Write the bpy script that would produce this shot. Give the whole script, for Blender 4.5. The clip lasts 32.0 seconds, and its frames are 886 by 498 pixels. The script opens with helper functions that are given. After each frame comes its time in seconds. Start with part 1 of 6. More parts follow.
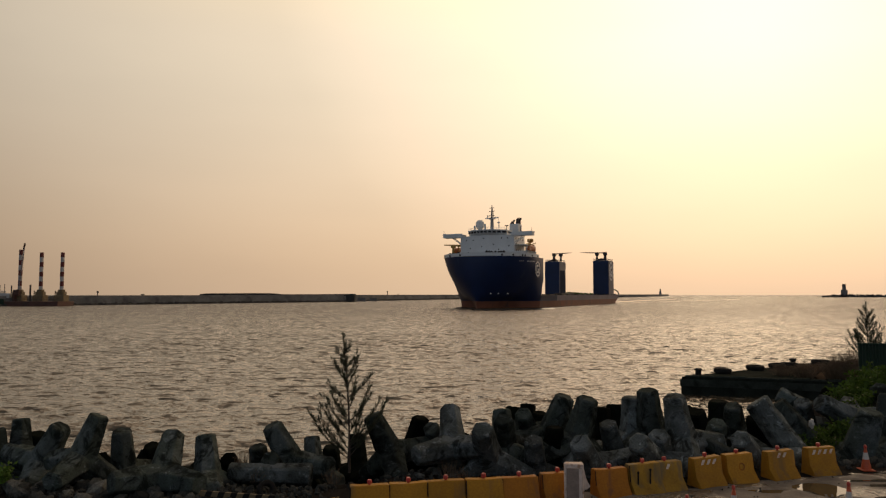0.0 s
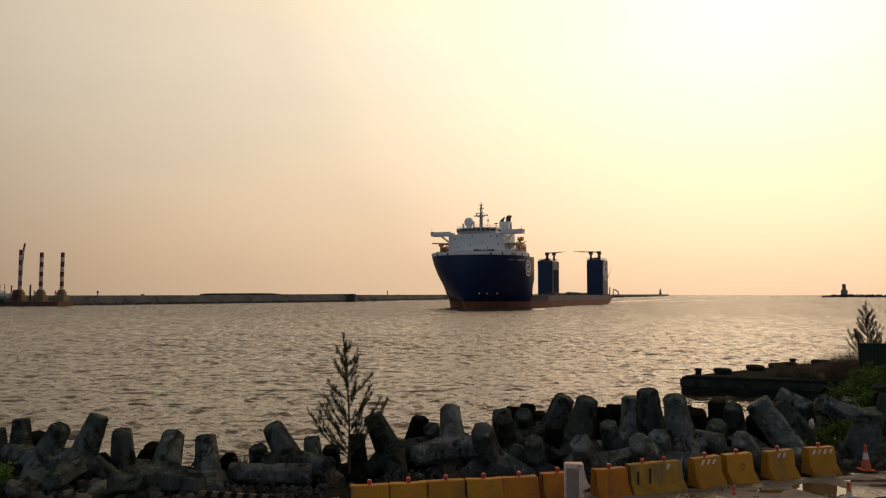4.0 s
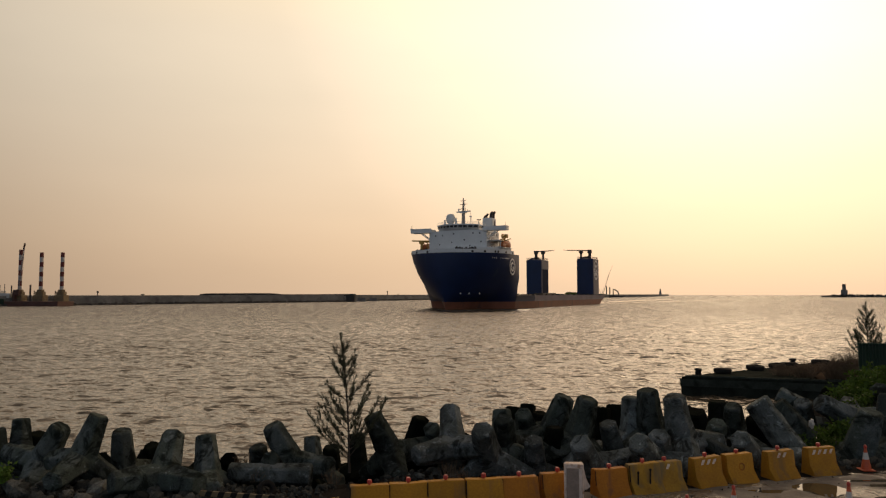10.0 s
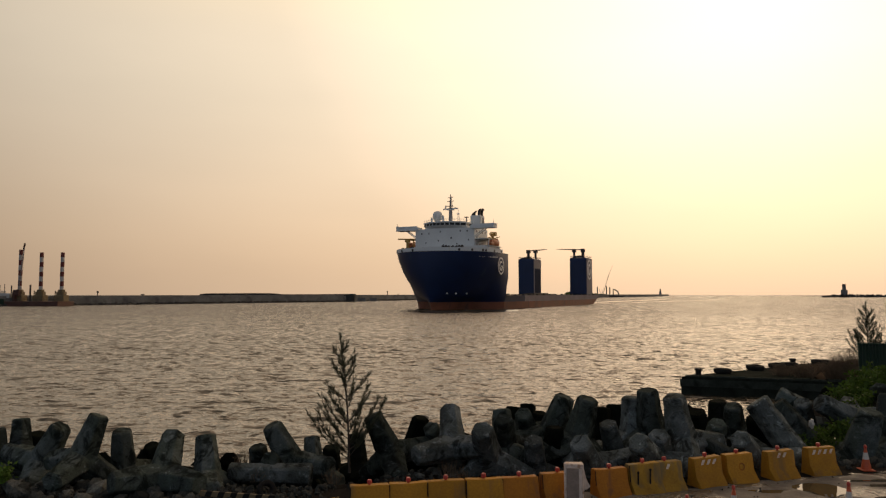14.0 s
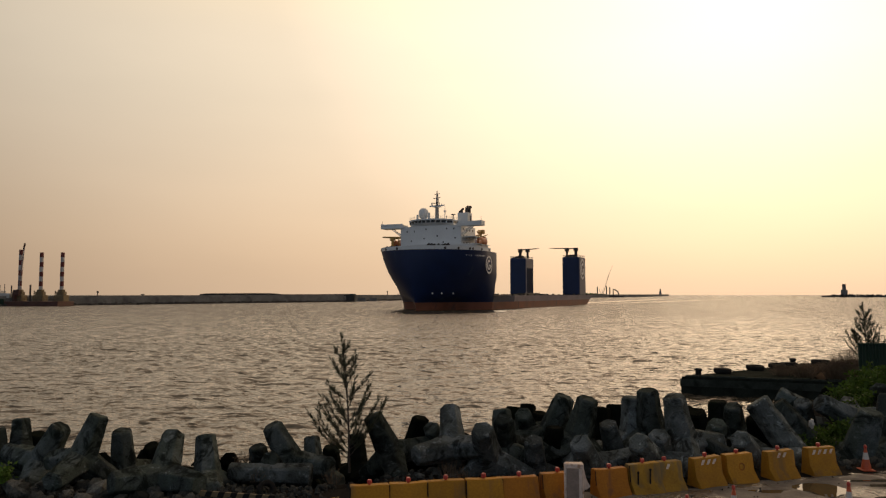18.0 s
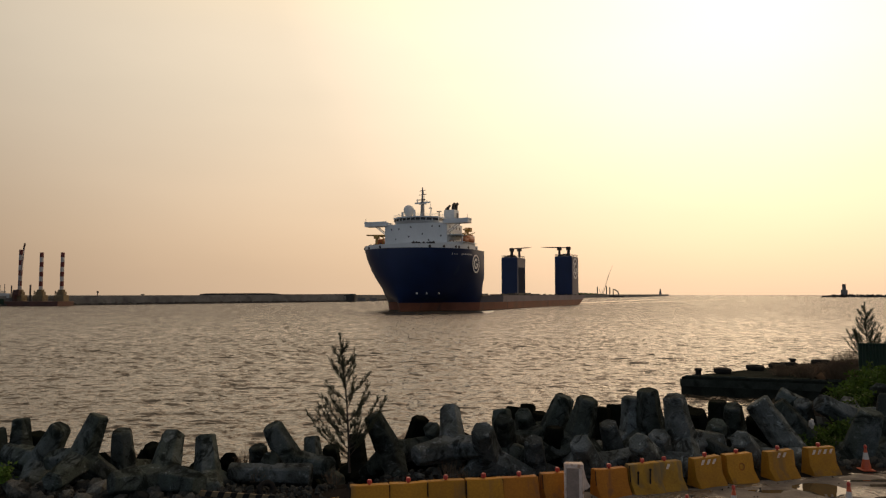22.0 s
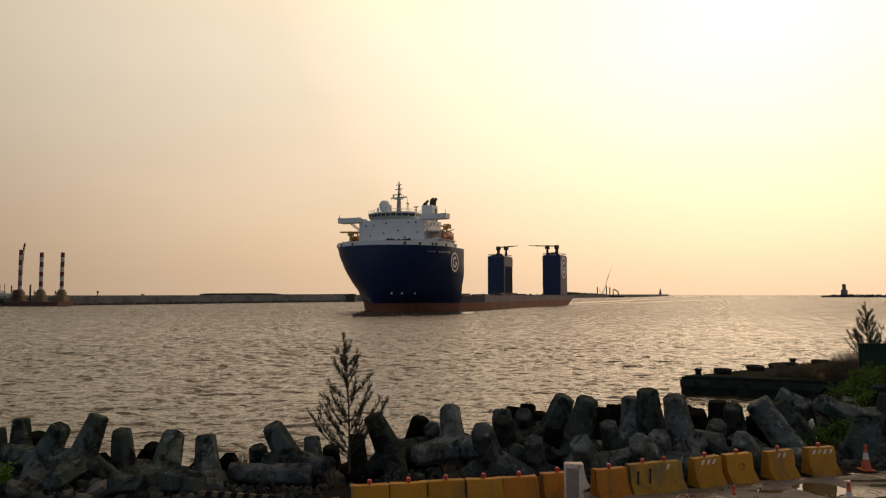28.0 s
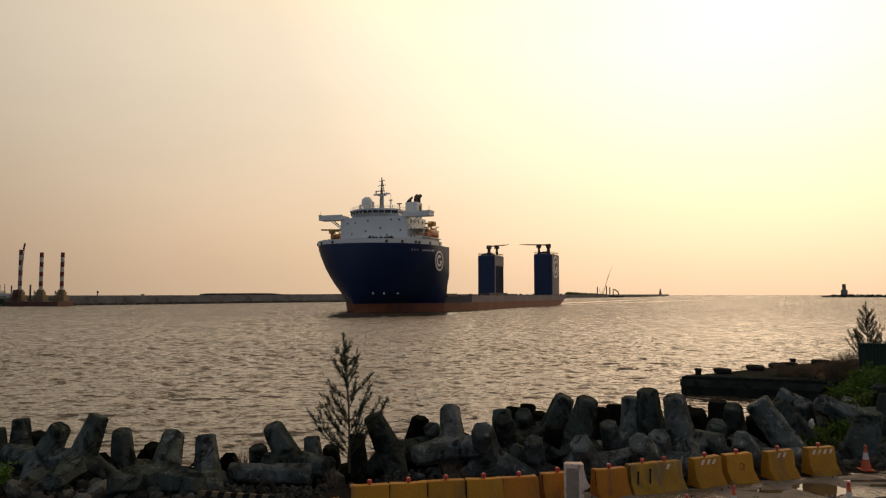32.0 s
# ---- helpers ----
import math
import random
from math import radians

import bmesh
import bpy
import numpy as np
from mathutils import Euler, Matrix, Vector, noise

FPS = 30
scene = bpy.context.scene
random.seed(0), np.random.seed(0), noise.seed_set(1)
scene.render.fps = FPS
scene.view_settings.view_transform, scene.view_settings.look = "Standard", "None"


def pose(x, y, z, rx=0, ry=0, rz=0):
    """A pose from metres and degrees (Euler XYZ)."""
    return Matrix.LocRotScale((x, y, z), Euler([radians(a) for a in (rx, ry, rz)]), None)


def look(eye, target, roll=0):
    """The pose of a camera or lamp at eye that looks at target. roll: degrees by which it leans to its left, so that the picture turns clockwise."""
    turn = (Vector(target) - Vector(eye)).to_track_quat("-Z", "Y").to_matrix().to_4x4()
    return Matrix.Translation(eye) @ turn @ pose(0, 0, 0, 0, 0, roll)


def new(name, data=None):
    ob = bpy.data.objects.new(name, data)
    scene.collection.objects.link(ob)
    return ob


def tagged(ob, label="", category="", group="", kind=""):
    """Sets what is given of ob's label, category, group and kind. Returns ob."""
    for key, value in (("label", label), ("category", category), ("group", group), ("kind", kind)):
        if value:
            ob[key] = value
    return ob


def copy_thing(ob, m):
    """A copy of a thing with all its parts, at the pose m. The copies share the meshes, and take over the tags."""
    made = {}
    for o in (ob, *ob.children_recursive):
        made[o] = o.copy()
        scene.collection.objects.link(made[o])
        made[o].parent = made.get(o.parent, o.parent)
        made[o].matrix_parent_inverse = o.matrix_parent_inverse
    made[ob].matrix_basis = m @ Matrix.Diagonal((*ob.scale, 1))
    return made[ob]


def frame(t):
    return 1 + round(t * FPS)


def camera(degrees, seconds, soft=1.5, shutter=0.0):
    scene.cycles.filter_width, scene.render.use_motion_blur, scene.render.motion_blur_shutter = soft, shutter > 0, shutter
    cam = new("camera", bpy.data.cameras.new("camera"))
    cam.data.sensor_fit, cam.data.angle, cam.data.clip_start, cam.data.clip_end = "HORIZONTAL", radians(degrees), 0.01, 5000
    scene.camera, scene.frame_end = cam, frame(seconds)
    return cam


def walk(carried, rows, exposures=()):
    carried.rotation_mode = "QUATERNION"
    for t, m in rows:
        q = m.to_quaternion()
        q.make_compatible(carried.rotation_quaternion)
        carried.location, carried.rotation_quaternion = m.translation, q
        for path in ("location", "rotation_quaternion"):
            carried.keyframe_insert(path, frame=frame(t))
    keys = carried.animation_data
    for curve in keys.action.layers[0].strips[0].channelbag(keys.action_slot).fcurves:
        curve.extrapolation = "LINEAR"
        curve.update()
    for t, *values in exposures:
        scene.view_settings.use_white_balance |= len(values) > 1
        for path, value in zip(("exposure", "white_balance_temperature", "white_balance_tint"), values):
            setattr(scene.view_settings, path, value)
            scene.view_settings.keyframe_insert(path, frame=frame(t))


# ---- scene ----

# ---- camera: stands still on the shore, 6.9 m above the water ----
EYE_Z = 6.91
cam = camera(64.19, 32.0, soft=1.25)
STAND = pose(0, 0, EYE_Z, 90 + 3.657, 0, 0)
walk(cam, [(0, STAND), (32, STAND)], exposures=[(0, -0.13), (1, -0.13), (3, -0.09), (6, -0.03), (12, 0.0), (32, 0.0)])

# ---- light: hazy low sun ahead to the right ----
SUN_AZ, SUN_EL = 25.0, 27.0
sun_dir = Vector((math.sin(radians(SUN_AZ)) * math.cos(radians(SUN_EL)),
                  math.cos(radians(SUN_AZ)) * math.cos(radians(SUN_EL)), math.sin(radians(SUN_EL))))
sun = new("sun", bpy.data.lights.new("sun", "SUN"))
sun.data.energy, sun.data.angle, sun.data.color = 0.10, radians(12), (1.0, 0.76, 0.48)
sun.matrix_world = look(sun_dir * 100, (0, 0, 0))


def make_world():
    w = bpy.data.worlds.new("evening_sky")
    w.use_nodes = True
    nt = w.node_tree
    n, l = nt.nodes, nt.links
    n.clear()
    out = n.new("ShaderNodeOutputWorld")
    tc = n.new("ShaderNodeTexCoord")
    sky = n.new("ShaderNodeTexSky")
    sky.sky_type, sky.sun_disc = "NISHITA", False
    sky.sun_elevation, sky.sun_rotation = radians(SUN_EL), radians(SUN_AZ)
    sky.dust_density, sky.air_density = 4.0, 1.5
    nish = n.new("ShaderNodeBackground")
    nish.inputs["Strength"].default_value = 0.008
    l.new(sky.outputs[0], nish.inputs["Color"])
    # glow of the haze round the sun
    dot = n.new("ShaderNodeVectorMath")
    dot.operation = "DOT_PRODUCT"
    dot.inputs[1].default_value = sun_dir
    l.new(tc.outputs["Generated"], dot.inputs[0])
    half = n.new("ShaderNodeMath")
    half.operation = "MULTIPLY_ADD"
    half.inputs[1].default_value = half.inputs[2].default_value = 0.5
    l.new(dot.outputs["Value"], half.inputs[0])
    glow = ramp(n, GLOW, "B_SPLINE")
    l.new(half.outputs[0], glow.inputs[0])
    # thin uneven high haze
    mp = n.new("ShaderNodeMapping")
    mp.inputs["Scale"].default_value = (1.2, 1.2, 5.0)
    l.new(tc.outputs["Generated"], mp.inputs[0])
    nz = n.new("ShaderNodeTexNoise")
    nz.inputs["Scale"].default_value, nz.inputs["Detail"].default_value = 1.6, 5.0
    l.new(mp.outputs[0], nz.inputs["Vector"])
    veil = ramp(n, [(0.3, (0.965, 0.965, 0.97)), (0.7, (1.035, 1.03, 1.03))])
    l.new(nz.outputs[0], veil.inputs[0])
    sep = n.new("ShaderNodeSeparateXYZ")
    l.new(tc.outputs["Generated"], sep.inputs[0])
    tint = ramp(n, HEIGHT, "EASE")
    l.new(sep.outputs["Z"], tint.inputs[0])
    m1, m2 = n.new("ShaderNodeVectorMath"), n.new("ShaderNodeVectorMath")
    m1.operation = m2.operation = "MULTIPLY"
    l.new(glow.outputs[0], m1.inputs[0])
    l.new(tint.outputs[0], m1.inputs[1])
    l.new(m1.outputs[0], m2.inputs[0])
    l.new(veil.outputs[0], m2.inputs[1])
    haze = n.new("ShaderNodeBackground")
    haze.inputs["Strength"].default_value = GLOW_GAIN
    l.new(m2.outputs[0], haze.inputs["Color"])
    add = n.new("ShaderNodeAddShader")
    l.new(haze.outputs[0], add.inputs[0])
    l.new(nish.outputs[0], add.inputs[1])
    l.new(add.outputs[0], out.inputs["Surface"])
    scene.world = w


def ramp(nodes, stops, mode="LINEAR"):
    r = nodes.new("ShaderNodeValToRGB")
    r.color_ramp.interpolation = mode
    e = r.color_ramp.elements
    while len(e) < len(stops):
        e.new(0.5)
    for i, (p, c) in enumerate(stops):
        e[i].position = p
        e[i].color = (*c, 1)
    return r


GLOW = [(0.0, (0.24, 0.30, 0.385)), (0.42, (0.195, 0.235, 0.295)), (0.626, (0.235, 0.21, 0.20)), (0.743, (0.470, 0.385, 0.286)),
        (0.813, (0.625, 0.523, 0.397)), (0.908, (0.838, 0.684, 0.498)), (0.94, (1.0, 0.818, 0.604)), (0.971, (1.19, 0.915, 0.662)), (0.988, (1.29, 0.99, 0.705)),
        (1.0, (1.36, 1.06, 0.75))]
GLOW_GAIN = 3.0
GLOW = [(p, tuple(v / GLOW_GAIN for v in c)) for p, c in GLOW]
HEIGHT = [(0.0, (0.95, 0.81, 0.715)), (0.33, (1.05, 1.05, 1.035)), (0.43, (1.16, 1.13, 1.03)), (0.55, (1.42, 1.23, 1.07)), (0.66, (1.20, 1.0, 0.88)), (1.0, (0.62, 0.64, 0.68))]
make_world()


# ---- materials ----
def material(name, rgb, rough=0.7, metal=0.0, dark=0.75, scale=3.0, bump=0.1, fine=30.0, spec=0.5, vary=0.0, stain=None, stain_at=0.6,
             streak=0.0, ior=1.5, grain=0.16):
    """Base colour with broad and fine mottling, optional stains and vertical streaks, fine relief, and variation from piece to piece."""
    m = bpy.data.materials.new(name)
    m.use_nodes = True
    nt = m.node_tree
    n, l = nt.nodes, nt.links
    b = n["Principled BSDF"]
    b.inputs["Metallic"].default_value = metal
    b.inputs["Specular IOR Level"].default_value = spec
    b.inputs["IOR"].default_value = ior
    tc = n.new("ShaderNodeTexCoord")
    where = tc.outputs["Object"]
    if vary:
        # no two pieces carry the same marks
        oi, far, own = n.new("ShaderNodeObjectInfo"), n.new("ShaderNodeMath"), n.new("ShaderNodeVectorMath")
        far.operation = "MULTIPLY"
        far.inputs[1].default_value = 29.0
        l.new(oi.outputs["Random"], far.inputs[0])
        l.new(where, own.inputs[0])
        l.new(far.outputs[0], own.inputs[1])
        where = own.outputs[0]
    big, small = n.new("ShaderNodeTexNoise"), n.new("ShaderNodeTexNoise")
    big.inputs["Scale"].default_value, big.inputs["Detail"].default_value = scale, 6.0
    small.inputs["Scale"].default_value, small.inputs["Detail"].default_value = fine, 4.0
    l.new(where, big.inputs["Vector"])
    l.new(where, small.inputs["Vector"])
    r1 = ramp(n, [(0.3, tuple(c * dark for c in rgb)), (0.7, rgb)])
    l.new(big.outputs[0], r1.inputs[0])
    r2 = ramp(n, [(0.3, (1 - grain,) * 3), (0.7, (1 + grain * 0.6,) * 3)])
    l.new(small.outputs[0], r2.inputs[0])
    mul = n.new("ShaderNodeMix")
    mul.data_type, mul.blend_type = "RGBA", "MULTIPLY"
    mul.inputs[0].default_value = 1.0
    l.new(r1.outputs[0], mul.inputs[6])
    l.new(r2.outputs[0], mul.inputs[7])
    col = mul.outputs[2]
    if stain:
        st = n.new("ShaderNodeTexNoise")
        mp = n.new("ShaderNodeMapping")
        mp.inputs["Scale"].default_value = (1, 1, 0.18) if streak else (1, 1, 1)
        mp.inputs["Location"].default_value = (7.1, 3.3, 1.7)
        l.new(where, mp.inputs[0])
        l.new(mp.outputs[0], st.inputs["Vector"])
        st.inputs["Scale"].default_value, st.inputs["Detail"].default_value = scale * (streak or 1.3), 7.0
        rs = ramp(n, [(stain_at, (0, 0, 0)), (min(stain_at + 0.12, 1.0), (1, 1, 1))])
        l.new(st.outputs[0], rs.inputs[0])
        mx = n.new("ShaderNodeMix")
        mx.data_type = "RGBA"
        l.new(rs.outputs[0], mx.inputs[0])
        l.new(col, mx.inputs[6])
        mx.inputs[7].default_value = (*stain, 1)
        col = mx.outputs[2]
    if vary:
        mr = n.new("ShaderNodeMapRange")
        mr.inputs["To Min"].default_value, mr.inputs["To Max"].default_value = 1 - vary, 1 + vary
        l.new(oi.outputs["Random"], mr.inputs["Value"])
        sc = n.new("ShaderNodeVectorMath")
        sc.operation = "SCALE"
        l.new(col, sc.inputs[0])
        l.new(mr.outputs[0], sc.inputs["Scale"])
        col = sc.outputs[0]
    l.new(col, b.inputs["Base Color"])
    rr = n.new("ShaderNodeMapRange")
    rr.inputs["To Min"].default_value, rr.inputs["To Max"].default_value = max(rough - 0.12, 0.02), min(rough + 0.12, 1.0)
    l.new(big.outputs[0], rr.inputs["Value"])
    l.new(rr.outputs[0], b.inputs["Roughness"])
    if bump:
        ad = n.new("ShaderNodeMath")
        ad.operation = "ADD"
        l.new(big.outputs[0], ad.inputs[0])
        l.new(small.outputs[0], ad.inputs[1])
        bp = n.new("ShaderNodeBump")
        bp.inputs["Strength"].default_value, bp.inputs["Distance"].default_value = bump, 0.05
        l.new(ad.outputs[0], bp.inputs["Height"])
        l.new(bp.outputs[0], b.inputs["Normal"])
    return m


def cast_concrete(name, rgb, black, stain_at, scuff_at, green, vary):
    """Old cast concrete: broad weathering, hard-edged dark growth, pale scuffs and fine pits; no two blocks alike."""
    m = bpy.data.materials.new(name)
    m.use_nodes = True
    n, l = m.node_tree.nodes, m.node_tree.links
    b = n["Principled BSDF"]
    b.inputs["Specular IOR Level"].default_value, b.inputs["IOR"].default_value = 0.15, 1.12
    b.inputs["Roughness"].default_value = 0.92
    tc, oi, own = n.new("ShaderNodeTexCoord"), n.new("ShaderNodeObjectInfo"), n.new("ShaderNodeVectorMath")
    shift = n.new("ShaderNodeMath")
    shift.operation = "MULTIPLY"
    shift.inputs[1].default_value = 37.0
    l.new(oi.outputs["Random"], shift.inputs[0])
    l.new(tc.outputs["Object"], own.inputs[0])
    l.new(shift.outputs[0], own.inputs[1])

    def patches(scale, detail, rough, twist=0.0):
        z = n.new("ShaderNodeTexNoise")
        l.new(own.outputs[0], z.inputs["Vector"])
        for key, value in (("Scale", scale), ("Detail", detail), ("Roughness", rough), ("Distortion", twist)):
            z.inputs[key].default_value = value
        return z.outputs[0]

    def blend(mode, share, first, second):
        x = n.new("ShaderNodeMix")
        x.data_type, x.blend_type = "RGBA", mode
        x.inputs[0].default_value = 1.0
        if share:
            l.new(share, x.inputs[0])
        for socket, value in ((x.inputs[6], first), (x.inputs[7], second)):
            if isinstance(value, tuple):
                socket.default_value = (*value, 1)
            else:
                l.new(value, socket)
        return x.outputs[2]

    broad, pits = patches(0.85, 5.0, 0.55, 0.6), patches(26.0, 3.0, 0.6)
    tone = ramp(n, [(0.33, tuple(c * 0.42 for c in rgb)), (0.5, green), (0.68, tuple(c * 1.12 for c in rgb))])
    l.new(broad, tone.inputs[0])
    grain = ramp(n, [(0.34, (0.72, 0.72, 0.72)), (0.6, (1.08, 1.08, 1.08))])
    l.new(pits, grain.inputs[0])
    col = blend("MULTIPLY", None, tone.outputs[0], grain.outputs[0])
    pale = ramp(n, [(scuff_at, (0, 0, 0)), (scuff_at + 0.07, (0.75, 0.75, 0.75))])
    l.new(patches(4.2, 9.0, 0.75, 0.4), pale.inputs[0])
    col = blend("MIX", pale.outputs[0], col, tuple(c * 1.75 for c in rgb))
    growth = ramp(n, [(stain_at, (0, 0, 0)), (stain_at + 0.11, (0.9, 0.9, 0.9))])
    l.new(patches(1.9, 10.0, 0.72, 0.8), growth.inputs[0])
    col = blend("MIX", growth.outputs[0], col, black)
    mr, sc = n.new("ShaderNodeMapRange"), n.new("ShaderNodeVectorMath")
    mr.inputs["To Min"].default_value, mr.inputs["To Max"].default_value = 1 - vary, 1 + vary
    l.new(oi.outputs["Random"], mr.inputs["Value"])
    sc.operation = "SCALE"
    l.new(col, sc.inputs[0])
    l.new(mr.outputs[0], sc.inputs["Scale"])
    l.new(sc.outputs[0], b.inputs["Base Color"])
    dents = n.new("ShaderNodeMath")
    dents.operation = "MULTIPLY_ADD"
    dents.inputs[1].default_value = 0.22
    l.new(pits, dents.inputs[0])
    l.new(patches(5.0, 5.0, 0.6), dents.inputs[2])
    bp = n.new("ShaderNodeBump")
    bp.inputs["Strength"].default_value, bp.inputs["Distance"].default_value = 0.8, 0.06
    l.new(dents.outputs[0], bp.inputs["Height"])
    l.new(bp.outputs[0], b.inputs["Normal"])
    return m


CONCRETE = cast_concrete("weathered_concrete", (0.077, 0.090, 0.088), (0.007, 0.009, 0.008), 0.48, 0.57, (0.047, 0.058, 0.050), 0.45)
CONCRETE_PALE = cast_concrete("pale_concrete", (0.136, 0.156, 0.160), (0.013, 0.015, 0.014), 0.505, 0.55, (0.086, 0.099, 0.094), 0.3)
# for the lower blocks: the shade of the gaps is put into the colour
SHADE_CONCRETE = cast_concrete("shade_dark_concrete", (0.009, 0.010, 0.009), (0.003, 0.004, 0.003), 0.48, 0.70, (0.007, 0.009, 0.006), 0.4)
ROCK = material("grey_rock", (0.118, 0.124, 0.114), 0.9, ior=1.12, spec=0.2, dark=0.5, scale=4, bump=0.8, fine=25, vary=0.65)
SOIL = material("shade_dark_soil", (0.02, 0.018, 0.016), 0.9, ior=1.12, spec=0.2, dark=0.5, scale=1.5, bump=0.8, fine=14)
EARTH = material("damp_sandy_earth", (0.150, 0.132, 0.110), 0.8, spec=0.3, dark=0.5, scale=0.7, bump=0.8, fine=9,
                 stain=(0.075, 0.066, 0.054), stain_at=0.54)
QUAY_WALL = material("quay_concrete_dark", (0.028, 0.033, 0.027), 0.95, ior=1.12, spec=0.04, dark=0.5, scale=0.8, bump=0.5, fine=8,
                     stain=(0.013, 0.015, 0.012), stain_at=0.5)
QUAY_COPING = material("worn_coping_concrete", (0.050, 0.059, 0.050), 0.95, ior=1.12, spec=0.04, dark=0.45, scale=0.9, bump=0.6, fine=8,
                       stain=(0.016, 0.018, 0.015), stain_at=0.55)
QUAY_TOP = material("quay_top_rusty_earth", (0.056, 0.038, 0.026), 0.95, ior=1.12, spec=0.05, dark=0.6, scale=0.7, bump=0.5, fine=8)
FAR_CONCRETE = material("breakwater_concrete", (0.23, 0.225, 0.215), 0.9, dark=0.6, scale=0.08, bump=0.2, fine=0.6,
                        stain=(0.09, 0.092, 0.09), stain_at=0.55)
FAR_DARK = material("far_armour_stone", (0.055, 0.053, 0.05), 0.9, dark=0.5, scale=0.3, bump=0.5, fine=1.5)
NAVY = material("navy_hull_paint", grain=0.04, rgb=(0.004, 0.018, 0.074), rough=0.42, spec=0.4, dark=0.75, scale=0.12, bump=0.05, fine=1.2, stain=(0.02, 0.035, 0.075),
                stain_at=0.62, streak=2.0)
NAVY_DARK = material("dark_navy_panel", grain=0.04, rgb=(0.012, 0.02, 0.05), rough=0.85, spec=0.12, dark=0.7, scale=0.2, bump=0.05, fine=2)
BOOT = material("red_brown_boot_top", grain=0.04, rgb=(0.23, 0.088, 0.052), rough=0.6, spec=0.3, dark=0.65, scale=0.15, bump=0.1, fine=1.5, stain=(0.12, 0.06, 0.045),
                stain_at=0.58, streak=2.0)
# aft hull side: the light falling along it is put into the colour
SHIP_GREY = material("lit_side_paint", grain=0.04, rgb=(0.29, 0.245, 0.25), rough=0.8, spec=0.15, dark=0.75, scale=0.15, bump=0.1, fine=1.5)
WHITE = material("white_ship_paint", grain=0.04, rgb=(0.70, 0.72, 0.72), rough=0.5, dark=0.9, scale=0.25, bump=0.05, fine=2.0, stain=(0.62, 0.60, 0.56),
                 stain_at=0.66, streak=2.0)
PANEL_GREY = material("pale_grey_panel", grain=0.04, rgb=(0.22, 0.195, 0.205), rough=0.7, dark=0.85, scale=0.2, bump=0.05, fine=2)
MAST_GREY = material("grey_mast_paint", grain=0.04, rgb=(0.30, 0.29, 0.28), rough=0.6, dark=0.8, scale=0.4, bump=0.05, fine=2)
LOGO_WHITE = material("logo_white_paint", (0.75, 0.72, 0.70), 0.6, dark=0.9, scale=0.4, bump=0.0, fine=2)
GLASS_DARK = material("dark_bridge_glass", (0.015, 0.018, 0.022), 0.12, dark=0.8, scale=1, bump=0.0)
DECK_GREEN = material("deck_paint", (0.12, 0.09, 0.075), 0.8, dark=0.7, scale=0.2, bump=0.1, fine=2)
STEEL_DARK = material("dark_steel", (0.06, 0.05, 0.045), 0.6, dark=0.6, scale=1.0, bump=0.1, fine=5)
LIFEBOAT = material("orange_lifeboat", (0.42, 0.13, 0.035), 0.5, dark=0.85, scale=0.6, bump=0.0)
CRANE_BROWN = material("ochre_davit_paint", (0.52, 0.31, 0.08), 0.6, dark=0.7, scale=0.6, bump=0.0)
YELLOW = material("yellow_plastic", (0.38, 0.180, 0.013), 0.68, spec=0.25, dark=0.8, scale=2.5, bump=0.08, fine=20, vary=0.12,
                  stain=(0.21, 0.115, 0.03), stain_at=0.55, streak=1.2)
ORANGE_YELLOW = material("faded_orange_plastic", (0.38, 0.145, 0.012), 0.68, spec=0.25, dark=0.8, scale=2.5, bump=0.08, fine=20, vary=0.1,
                         stain=(0.20, 0.085, 0.025), stain_at=0.55, streak=1.2)
DIRTY_YELLOW = material("dirty_pale_yellow_plastic", (0.42, 0.235, 0.032), 0.75, spec=0.2, dark=0.6, scale=2.2, bump=0.1, fine=18, vary=0.1,
                        stain=(0.16, 0.12, 0.06), stain_at=0.54, streak=1.0)
RED_LAMP = material("red_plastic", (0.50, 0.05, 0.03), 0.35, dark=0.8, scale=10, bump=0.0)
REFLECT_WHITE = material("reflective_white", (0.58, 0.55, 0.50), 0.4, dark=0.8, scale=6, bump=0.0)
CONE_ORANGE = material("orange_cone_plastic", (0.52, 0.095, 0.03), 0.5, dark=0.75, scale=6, bump=0.05)
WORN_PATCH = material("worn_reflective_patch", (0.78, 0.66, 0.56), 0.55, dark=0.7, scale=9, bump=0.05, stain=(0.5, 0.14, 0.05), stain_at=0.56)
RUBBER = material("black_rubber", (0.025, 0.024, 0.023), 0.8, ior=1.12, dark=0.7, scale=5, bump=0.3, fine=30)
POST_WHITE = material("worn_white_post", (0.72, 0.60, 0.52), 0.7, dark=0.7, scale=4, bump=0.2, fine=25, stain=(0.34, 0.22, 0.15), stain_at=0.56)
PLATE = material("faded_brown_plate", (0.32, 0.245, 0.20), 0.7, dark=0.6, scale=5, bump=0.1, fine=30)
GREEN_METAL = material("dark_green_painted_steel", (0.004, 0.026, 0.010), 0.7, dark=0.7, scale=1.2, bump=0.1, fine=8)
RED_BAND = material("red_band_paint", (0.15, 0.025, 0.02), 0.6, dark=0.8, scale=0.4, bump=0.1, fine=2)
WHITE_BAND = material("white_band_paint", (0.52, 0.50, 0.47), 0.6, dark=0.8, scale=0.4, bump=0.1, fine=2)
RIG_TAN = material("rusty_tan_steel", (0.21, 0.15, 0.075), 0.75, dark=0.6, scale=0.3, bump=0.2, fine=1.5)
RIG_RUST = material("rust_red_hull", (0.10, 0.042, 0.03), 0.75, dark=0.6, scale=0.2, bump=0.2, fine=1.5)
BARK = material("thin_bark", (0.06, 0.045, 0.035), 0.9, dark=0.6, scale=8, bump=0.4, fine=50)
